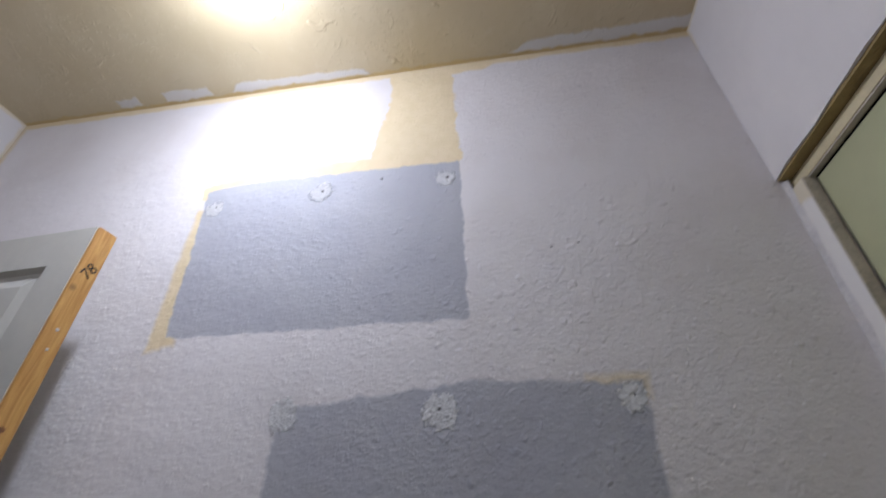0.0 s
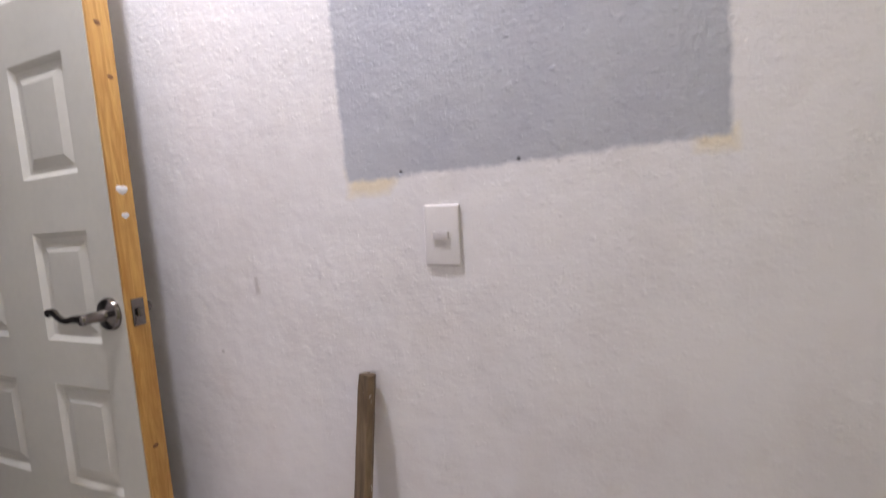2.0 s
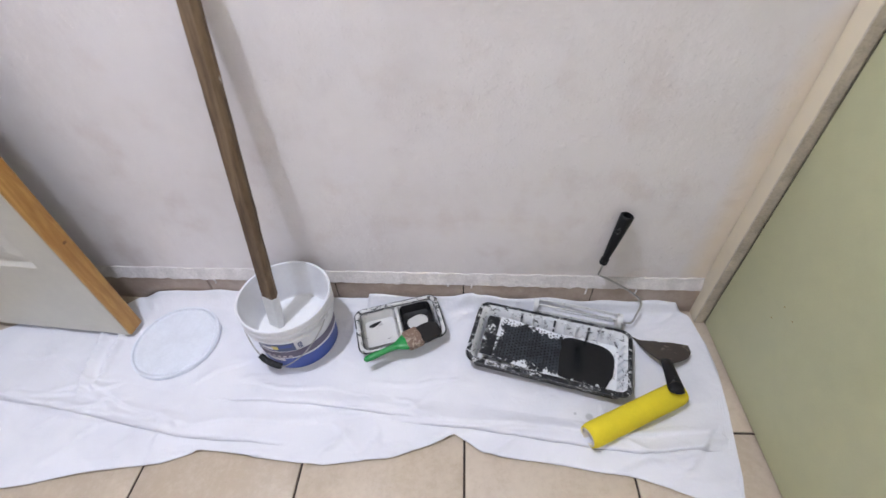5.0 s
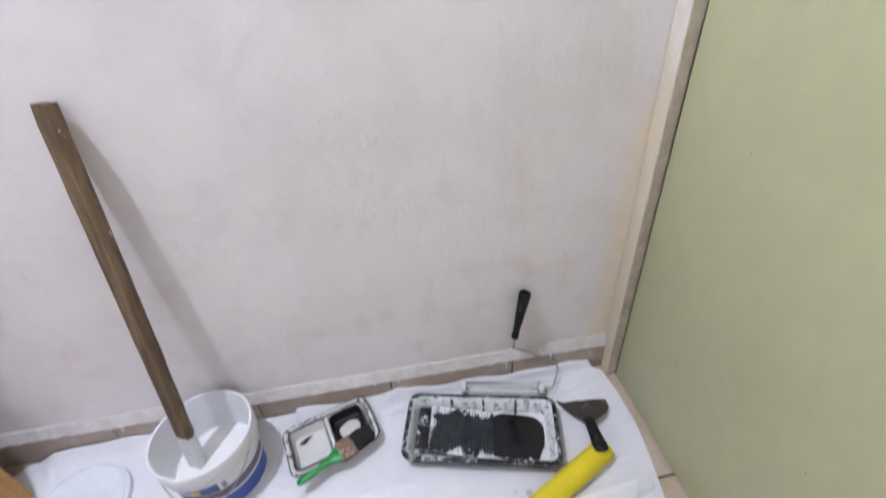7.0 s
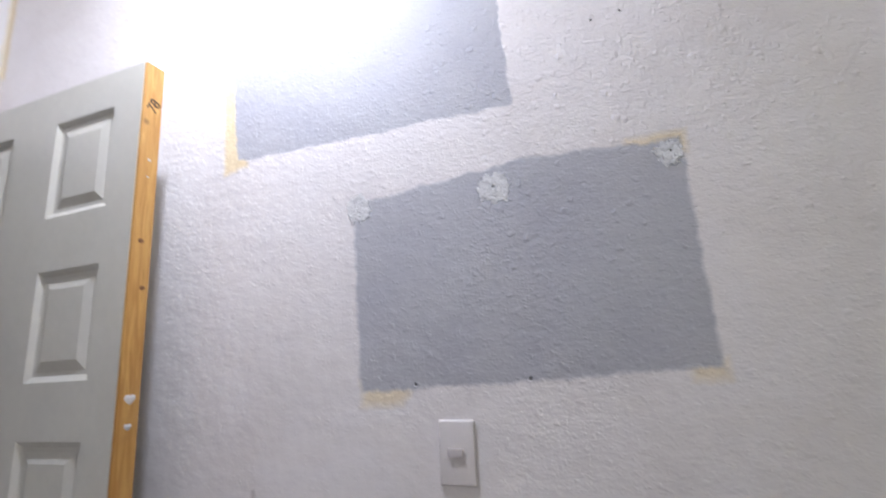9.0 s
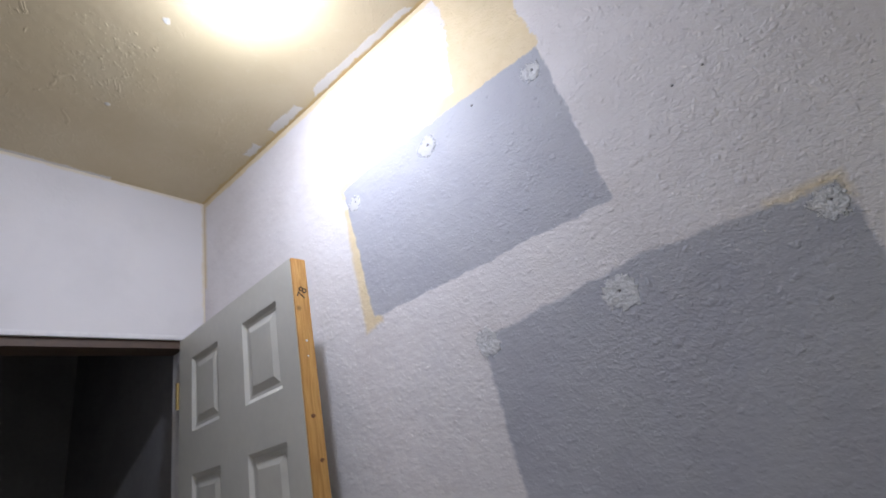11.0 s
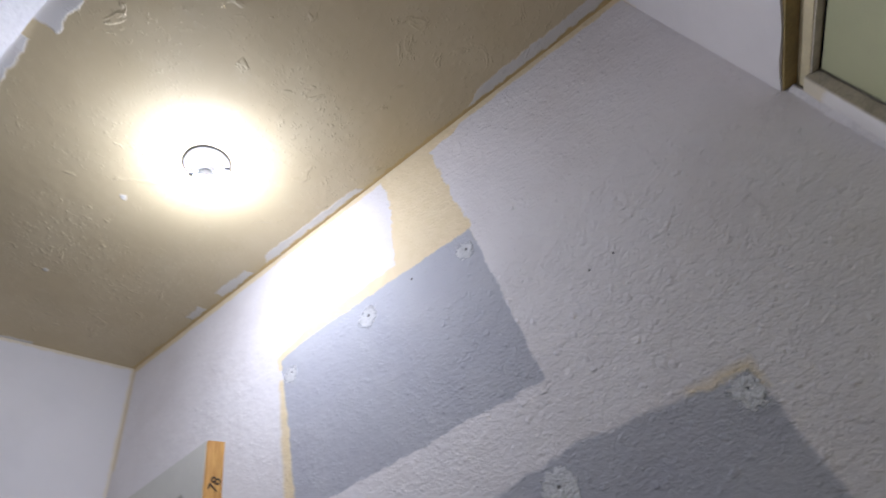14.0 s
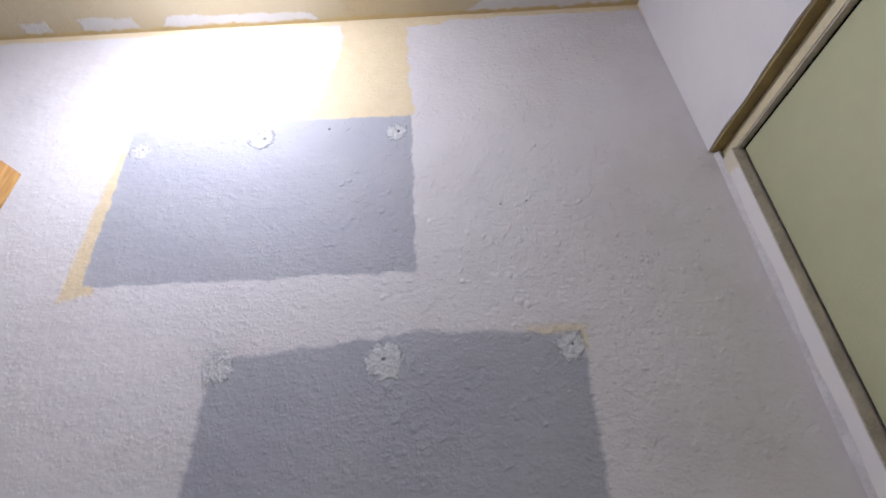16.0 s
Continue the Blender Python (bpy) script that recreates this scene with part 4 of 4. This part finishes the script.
for z, x, s in ((-0.612, -0.003, 1.25), (-0.609, 0.009, 1.0), (-0.12, 0.004, 0.7), (-0.33, 0.010, 0.7)):
    bm = bmesh.new()
    bmesh.ops.create_icosphere(bm, subdivisions=2, radius=0.005 * s)
    for v in bm.verts:
        v.co = Vector((v.co.x * 1.3 + x, v.co.y * 0.35 - 0.0138, v.co.z * 0.8 + z)) + Vector(v.co) * 0.4 * noise.noise(v.co * 400)
    part("paint_dab", bm, WHITE_EDGE, stick)
# a split runs down from the top along the right of the face
bm = bmesh.new()
loft(bm, [[(x0, -0.0129, z), (x0 + w * 0.5, -0.0137, z), (x0 + w, -0.0122, z), (x0 + w * 0.5, -0.010, z)] for z, x0, w in ((-0.012, 0.0075, 0.004), (-0.035, 0.006, 0.008), (-0.060, 0.0045, 0.009), (-0.080, 0.0055, 0.006), (-0.100, 0.008, 0.0015))], True, True, True)
part("split", bm, KNOT, stick, "dark split in the wood", 30)

# ---- pail lid ----
lid = thing("pail_lid", "round bluish-white plastic lid lying on the sheet", "lid", pose(-0.468, -0.164, 0.0048, 1.0, -0.5, 0))
bm = bmesh.new()
lathe(bm, [(0.106, 0.0), (0.1095, 0.002), (0.1095, 0.010), (0.108, 0.0125), (0.104, 0.0125), (0.1015, 0.008), (0.1015, 0.002), (0.106, 0.0)], 72)
part("rim", bm, LID_PLASTIC, lid, "raised outer rim", 35)
bm = bmesh.new()
lathe(bm, [(0.1015, 0.001), (0.1015, 0.0085), (0.097, 0.0072), (0.095, 0.009), (0.090, 0.0095), (0.06, 0.0088), (0.02, 0.0085), (0.002, 0.0085)], 72, True, True)
part("disc", bm, LID_PLASTIC, lid, "", 35)


# ---- two-compartment foam pan with brush ----
pan = thing("paint_pan", "small two-part food tray smeared with black and white", "tray", pose(0.118, -0.107, 0.0045, 0, 0, 18.5))
bm = bmesh.new()
loft(bm, [round_rect(hx, hy, r, z) for hx, hy, r, z in ((0.088, 0.05, 0.016, 0.0), (0.092, 0.054, 0.018, 0.002), (0.103, 0.063, 0.02, 0.036), (0.109, 0.068, 0.022, 0.036), (0.110, 0.069, 0.022, 0.0385), (0.108, 0.067, 0.021, 0.0405),
      (0.102, 0.062, 0.019, 0.040), (0.098, 0.058, 0.018, 0.034), (0.090, 0.051, 0.016, 0.005))], True, True, True)
part("shell", bm, PANRIM, pan, "streaked rim and walls", 35)
bm = bmesh.new()
edge_pts = round_rect(0.1092, 0.0682, 0.022, 0.0378, 6)
tube(bm, edge_pts + edge_pts[:2], 0.0026, 7)
part("rim", bm, TRAYRIM, pan, "blackened outer lip")
bm = bmesh.new()
edge_pts = round_rect(0.0985, 0.0585, 0.018, 0.0365, 6)
tube(bm, edge_pts + edge_pts[:2], 0.0013, 6)
part("paint_line", bm, TRAYRIM, pan, "dark line inside the lip")
part("divider", boxes((-0.006, 0.004, -0.057, 0.057, 0.004, 0.036), bevel=0.003), PANPAINT, pan, "white divider")
for hx, cx, mat in ((0.042, -0.050, PANPAINT), (0.040, 0.047, BLACKPL)):
    bm = bmesh.new()
    loft(bm, [round_rect(hx, 0.0525, 0.012, 0.0395 - 0.002, 5, cx), round_rect(hx - 0.004, 0.047, 0.012, 0.012, 5, cx), round_rect(hx - 0.012, 0.040, 0.010, 0.0085, 5, cx)], True, False, True)
    part("compartment", bm, mat, pan)
bm = bmesh.new()
loft(bm, [[(0.048 + (0.026 + 0.004 * math.sin(3 * a)) * k * math.cos(a), 0.004 + (0.034 + 0.005 * math.sin(2 * a + 1)) * k * math.sin(a), z) for a in [2 * math.pi * i / 24 for i in range(24)]] for k, z in ((1, 0.0095), (0.9, 0.0115), (0.3, 0.012))], True, True, True)
part("paint_puddle", bm, PANPAINT, pan, "skin of white paint")
bm = bmesh.new()
loft(bm, [[(-0.062 + 0.016 * k * math.cos(a) + 0.004 * math.sin(2 * a), 0.034 + 0.006 * k * math.sin(a) + 0.005 * math.cos(a), z) for a in [2 * math.pi * i / 16 for i in range(16)]] for k, z in ((1, 0.0095), (0.7, 0.0112), (0.2, 0.0114))], True, True, True)
part("paint_clot", bm, BLACKPL, pan, "black clot")

p_tip, p_end = Vector((0.050, -0.224, 0.037)), Vector((0.226, -0.118, 0.040))
bd = (p_end - p_tip).normalized()
brush = thing("paint_brush", "green-handled paint brush caked with dried paint", "brush", Matrix.Translation(p_tip + Vector((0, 0, 0.014))) @ Matrix(((bd.x, -bd.y * 0.86, 0, 0), (bd.y, bd.x * 0.86, 0, 0), (0, 0, 1, 0), (0, 0, 0, 1))))
bm = bmesh.new()
loft(bm, [[(x, w * math.cos(a), h * math.sin(a)) for a in [2 * math.pi * i / 16 for i in range(16)]] for x, w, h in
          ((0.0, 0.003, 0.002), (0.004, 0.0085, 0.005), (0.02, 0.0105, 0.0062), (0.045, 0.0095, 0.0068), (0.065, 0.009, 0.0068), (0.082, 0.012, 0.007), (0.095, 0.021, 0.0075), (0.104, 0.0265, 0.0075), (0.112, 0.0275, 0.0072))], True, True, True)
part("handle", bm, GREENPL, brush, "green plastic handle", 50)
bm = bmesh.new()
loft(bm, [[(x + 0.002 * math.sin(5 * a), w * max(-1, min(1, 1.25 * math.cos(a))), h * max(-1, min(1, 1.25 * math.sin(a)))) for a in [2 * math.pi * i / 20 for i in range(20)]] for x, w, h in
          ((0.108, 0.0275, 0.0082), (0.112, 0.0295, 0.0092), (0.13, 0.030, 0.0098), (0.142, 0.0305, 0.0092), (0.146, 0.029, 0.008))], True, True, True)
part("ferrule", bm, FERRULE, brush, "paint caked ferrule", 40)
bm = bmesh.new()
loft(bm, [[(x + 0.004 * noise.noise(Vector((a * 3, x * 40, 1))), w * max(-1, min(1, 1.2 * math.cos(a))), h * max(-1, min(1, 1.2 * math.sin(a)))) for a in [2 * math.pi * i / 28 for i in range(28)]] for x, w, h in
          ((0.142, 0.028, 0.0075), (0.16, 0.030, 0.0085), (0.180, 0.029, 0.007), (0.192, 0.026, 0.0045), (0.198, 0.020, 0.002))], True, True, True)
part("bristles", bm, BRISTLE, brush, "matted dark bristles", 40)


# ---- roller tray ----
tray = thing("roller_tray", "black plastic roller tray smeared with white paint", "tray", pose(0.489, -0.163, 0.0045, 0, 0, -13.3) @ Matrix.Diagonal((1, 1, 0.88, 1)))
HX, HY = 0.188, 0.090
bm = bmesh.new()
loft(bm, [round_rect(hx, hy, r, z) for hx, hy, r, z in ((HX - 0.020, HY - 0.018, 0.014, 0.0), (HX - 0.016, HY - 0.014, 0.016, 0.002), (HX - 0.006, HY - 0.005, 0.02, 0.046), (HX, HY, 0.024, 0.044), (HX + 0.001, HY + 0.001, 0.024, 0.050),
      (HX - 0.001, HY - 0.001, 0.023, 0.053), (HX - 0.010, HY - 0.009, 0.018, 0.053))], True, True, False)
shell = part("rim", bm, TRAYRIM, tray, "black rim with dried white drips", 35)
bm = bmesh.new()
loft(bm, [round_rect(hx, hy, r, z) for hx, hy, r, z in ((HX - 0.010, HY - 0.009, 0.018, 0.053), (HX - 0.013, HY - 0.012, 0.018, 0.048), (HX - 0.024, HY - 0.022, 0.016, 0.006), (HX - 0.030, HY - 0.028, 0.014, 0.0045))], True, False, True)
part("inner_wall", bm, TRAYWHITE, tray, "inner wall coated with white paint", 35)
bm = bmesh.new()
loops = []
for i in range(13):
    x = -0.128 + 0.160 * i / 12
    z = 0.036 - 0.026 * (i / 12) ** 1.2
    loops.append([(x, y * (HY - 0.027), z + 0.0008 * noise.noise(Vector((x * 50, y * 5, 0)))) for y in [-1 + 2 * j / 10 for j in range(11)]])
loft(bm, loops, False)
ramp = part("ramp", bm, TRAYRAMP, tray, "dark perforated ramp", 60)
bm = bmesh.new()
for i in range(19):
    for j in range(13):
        x, y = -0.118 + 0.0079 * i, -0.052 + 0.0087 * j + (0.0043 if i % 2 else 0)
        if abs(y) > 0.057:
            continue
        t = (x + 0.128) / 0.160
        z = 0.0362 - 0.026 * t ** 1.2
        vs = [bm.verts.new((x + r * math.cos(a), y + r * math.sin(a), z + h)) for r, h in ((0.0023, -0.0004), (0.0013, 0.0011)) for a in [math.pi / 3 * k for k in range(6)]]
        for k in range(6):
            bm.faces.new((vs[k], vs[(k + 1) % 6], vs[6 + (k + 1) % 6], vs[6 + k]))
        bm.faces.new(vs[6:])
pimples = part("pimples", bm, BLACKPL, ramp, "rows of black raised pimples", 30)
pimples["kind"] = "stuff"
bm = bmesh.new()
loft(bm, [[(0.086 + (0.067 + 0.004 * math.sin(5 * a + 1)) * k * math.copysign(abs(math.cos(a)) ** 0.5, math.cos(a)), (0.061 + 0.003 * math.sin(4 * a)) * k * math.copysign(abs(math.sin(a)) ** 0.5, math.sin(a)), z) for a in [2 * math.pi * i / 40 for i in range(40)]]
          for k, z in ((1.0, 0.0085), (0.97, 0.0105), (0.4, 0.0108))], True, True, True)
part("well", bm, TRAYWELL, tray, "wet black paint in the well")
part("ledge", boxes((-0.160, -0.128, -0.058, 0.058, 0.034, 0.0385), bevel=0.002), TRAYBLACK, tray, "smeared upper ledge")
for i in range(10):
    for s in (-1, 1):
        if s < 0 and i < 6:
            continue
        x = -0.105 + 0.0275 * i
        bm = bmesh.new()
        loft(bm, [[(x + dx, s * (yy + iy), zz) for dx, iy in ((-0.0028, 0), (-0.002, -0.0045), (0.002, -0.0045), (0.0028, 0))] for yy, zz in ((HY - 0.0125, 0.049), (HY - 0.0165, 0.034), (HY - 0.0215, 0.012))], True, True, True)
        part("rib", bm, TRAYRIM if i % 3 == 1 else TRAYWHITE, tray)
for j in range(6):
    y = -0.05 + 0.02 * j
    bm = bmesh.new()
    loft(bm, [[(xx + ix, y + dy, zz) for dy, ix in ((-0.0028, 0), (-0.002, -0.0045), (0.002, -0.0045), (0.0028, 0))] for xx, zz in ((HX - 0.0135, 0.049), (HX - 0.0175, 0.034), (HX - 0.0225, 0.012))], True, True, True)
    part("rib", bm, TRAYWHITE, tray)


# ---- roller frame: cage behind the tray, handle leaning on the wall ----
rf = thing("paint_roller", "paint roller without sleeve, black handle leaning on the wall", "roller", pose(0, 0, 0))
c0, c1 = Vector((0.466, -0.022, 0.026)), Vector((0.684, -0.070, 0.026))
cq = (c1 - c0).to_track_quat("Z", "Y").to_matrix().to_4x4()
clen = (c1 - c0).length
cage = new("cage")
cage.parent = rf
cage.matrix_basis = Matrix.Translation(c0) @ cq
tagged(cage, "paint-whitened wire cage")
for z0, z1 in ((0.0, 0.013), (clen - 0.016, clen)):
    bm = bmesh.new()
    lathe(bm, [(0.006, z0), (0.0195, z0 + 0.001), (0.0195, z1 - 0.001), (0.006, z1)], 20, True, True)
    part("end_cap", bm, CAGE, cage, "white plastic cap")
for k in range(6):
    a = 2 * math.pi * k / 6
    bm = bmesh.new()
    tube(bm, [((0.0165 + 0.002 * math.sin(math.pi * i / 8)) * math.cos(a), (0.0165 + 0.002 * math.sin(math.pi * i / 8)) * math.sin(a), 0.008 + (clen - 0.018) * i / 8) for i in range(9)], 0.0022, 6)
    part("cage_wire", bm, CAGE, cage)
bm = bmesh.new()
h_low, h_top = Vector((0.611, -0.024, 0.190)), Vector((0.634, -0.020, 0.335))
tube(bm, smooth_path([c0 + (c1 - c0) * 0.9, c1 + Vector((0.018, -0.004, 0.0)), (0.722, -0.052, 0.032), (0.737, -0.022, 0.048), (0.70, -0.0185, 0.085), (0.640, -0.0185, 0.128), (0.612, -0.020, 0.145), (0.610, -0.024, 0.165), h_low + (h_top - h_low) * 0.15], 6), 0.0025, 8)
part("wire", bm, WIRE, rf, "bent steel wire")
hd = (h_top - h_low)
hm = Matrix.Translation(h_low) @ hd.to_track_quat("Z", "Y").to_matrix().to_4x4()
hl = hd.length
bm = bmesh.new()
lathe(bm, [(0.006, 0.0), (0.0095, 0.002), (0.0095, 0.016), (0.0075, 0.019), (0.0085, 0.03), (0.0105, 0.06), (0.0125, 0.10), (0.0145, hl - 0.010), (0.0145, hl - 0.002), (0.0125, hl), (0.0095, hl), (0.009, hl - 0.02)], 24, True, True)
bmesh.ops.transform(bm, matrix=hm, verts=bm.verts)
part("handle", bm, BLACKPL, rf, "black plastic handle with paint flecks", 45)


# ---- yellow roller sleeve ----
ra, rb = Vector((0.548, -0.372, 0.0305)), Vector((0.766, -0.262, 0.0305))
rl = (rb - ra).length
sleeve = thing("roller_sleeve", "bright yellow paint roller sleeve lying on the sheet", "roller sleeve", Matrix.Translation(ra) @ (rb - ra).to_track_quat("Z", "Y").to_matrix().to_4x4())
bm = bmesh.new()
loops = []
for i in range(41):
    z = rl * i / 40
    e = min(i, 40 - i)
    r = 0.0262 - (0.003 if e == 0 else 0.001 if e == 1 else 0)
    loops.append([((r + 0.0006 * noise.noise(Vector((math.cos(a) * 8, math.sin(a) * 8, z * 260)))) * math.cos(a), (r + 0.0006 * noise.noise(Vector((math.cos(a) * 8, math.sin(a) * 8, z * 260)))) * math.sin(a), z) for a in [2 * math.pi * k / 40 for k in range(40)]])
loops = [[(x * 0.74, y * 0.74, 0.0) for x, y, _ in loops[0]]] + loops + [[(x * 0.74, y * 0.74, rl) for x, y, _ in loops[-1]]]
loft(bm, loops)
part("nap", bm, FOAM, sleeve, "yellow fabric nap", 60)
bm = bmesh.new()
lathe(bm, [(0.0200, -0.001), (0.0200, rl + 0.001), (0.0180, rl + 0.001), (0.0180, -0.001), (0.0200, -0.001)], 36)
part("core", bm, CORE, sleeve, "pale tube core", 40)


# ---- scraper ----
scraper = thing("scraper", "rusty wide-bladed scraper, its black handle propped on the roller sleeve", "scraper", pose(0.770, -0.112, 0.0065, -19.5, 0, -9.5))
bm = bmesh.new()
outl = [(-0.066, 0.0), (0.066, 0.0), (0.066, -0.028), (0.055, -0.052), (0.034, -0.070), (0.014, -0.084), (-0.012, -0.084), (-0.030, -0.066), (-0.050, -0.036)]
loft(bm, [[(x, y, z) for x, y in outl] for z in (-0.0006, 0.0008)], True, True, True)
part("blade", bm, STEEL, scraper, "brown stained steel blade", 20)
bm = bmesh.new()
loft(bm, [[(w * math.cos(a) * 1.0, y, h * math.sin(a) + 0.001) for a in [2 * math.pi * i / 16 for i in range(16)]] for y, w, h in
          ((-0.074, 0.010, 0.003), (-0.080, 0.013, 0.006), (-0.10, 0.0135, 0.0075), (-0.135, 0.015, 0.0085), (-0.168, 0.0175, 0.009), (-0.182, 0.0165, 0.008), (-0.187, 0.010, 0.004))], True, True, True)
part("handle", bm, BLACKPL, scraper, "black handle", 50)
bm = bmesh.new()
lathe(bm, [(0.0135, -0.001), (0.0145, 0.0), (0.0135, 0.001)], 20)
bmesh.ops.transform(bm, matrix=pose(0, -0.168, 0.002, 90, 0, 0), verts=bm.verts)
part("ring", bm, STEEL, scraper)


# ---- skirting and floor, piece by piece ----
skirting = solid("baseboard", wavy_box(XL, XJ + 0.005, -0.0135, 0.0, 0.087, 0.119, "x", 300, 0.0040, 8.0, 0.0, 0.0105), LEDGE, "taupe tile skirting under a ragged white plaster ledge", "skirting", "structure")
edges = [-1.356, -1.105, -0.766, -0.427, -0.068, 0.278, 0.612, 0.890]
for i, (a, b) in enumerate(zip(edges, edges[1:])):
    part("skirting_tile", boxes((a + 0.0018, b - 0.0018, -0.0115, -0.0005, 0.0, 0.085), bevel=0.0012), SKIRT, skirting)
random.seed(21)
for k in range(5):
    x, ln = random.choice([-0.52, -0.46, -0.40, 0.22, 0.30, 0.58, 0.62, 0.70]) + random.uniform(-0.03, 0.03), random.uniform(0.008, 0.03)
    bm = bmesh.new()
    tube(bm, [(x, -0.0118, 0.089), (x + 0.001, -0.0122, 0.089 - ln * 0.5), (x, -0.0120, 0.089 - ln)], [0.0030, 0.0018, 0.0024], 6)
    part("paint_drip", bm, WHITE_EDGE, skirting)
part("skirting_joint", boxes((-1.356, 0.884, -0.007, -0.0004, 0.0, 0.085)), GROUT, skirting, "dark joints")

floor = solid("floor", boxes((-2.9, 1.1, -2.7, 0.1, -0.05, -0.0035)), GROUT, "beige ceramic tiles with dark joints", "floor", "structure")
P, G = 0.3415, 0.0048
fm = pose(0.2915, -0.350, 0, 0, 0, 1.5)
tm = bmesh.new()
box(tm, G / 2, P - G / 2, G / 2, P - G / 2, -0.008, 0.0, bevel=0.0015)
tile_mesh = mesh_of("tile", tm, TILE, 30)
for i in range(-6, 3):
    for j in range(-6, 2):
        ob = new("tile", tile_mesh)
        ob.parent = floor
        ob.matrix_basis = fm @ pose(i * P, j * P, 0)
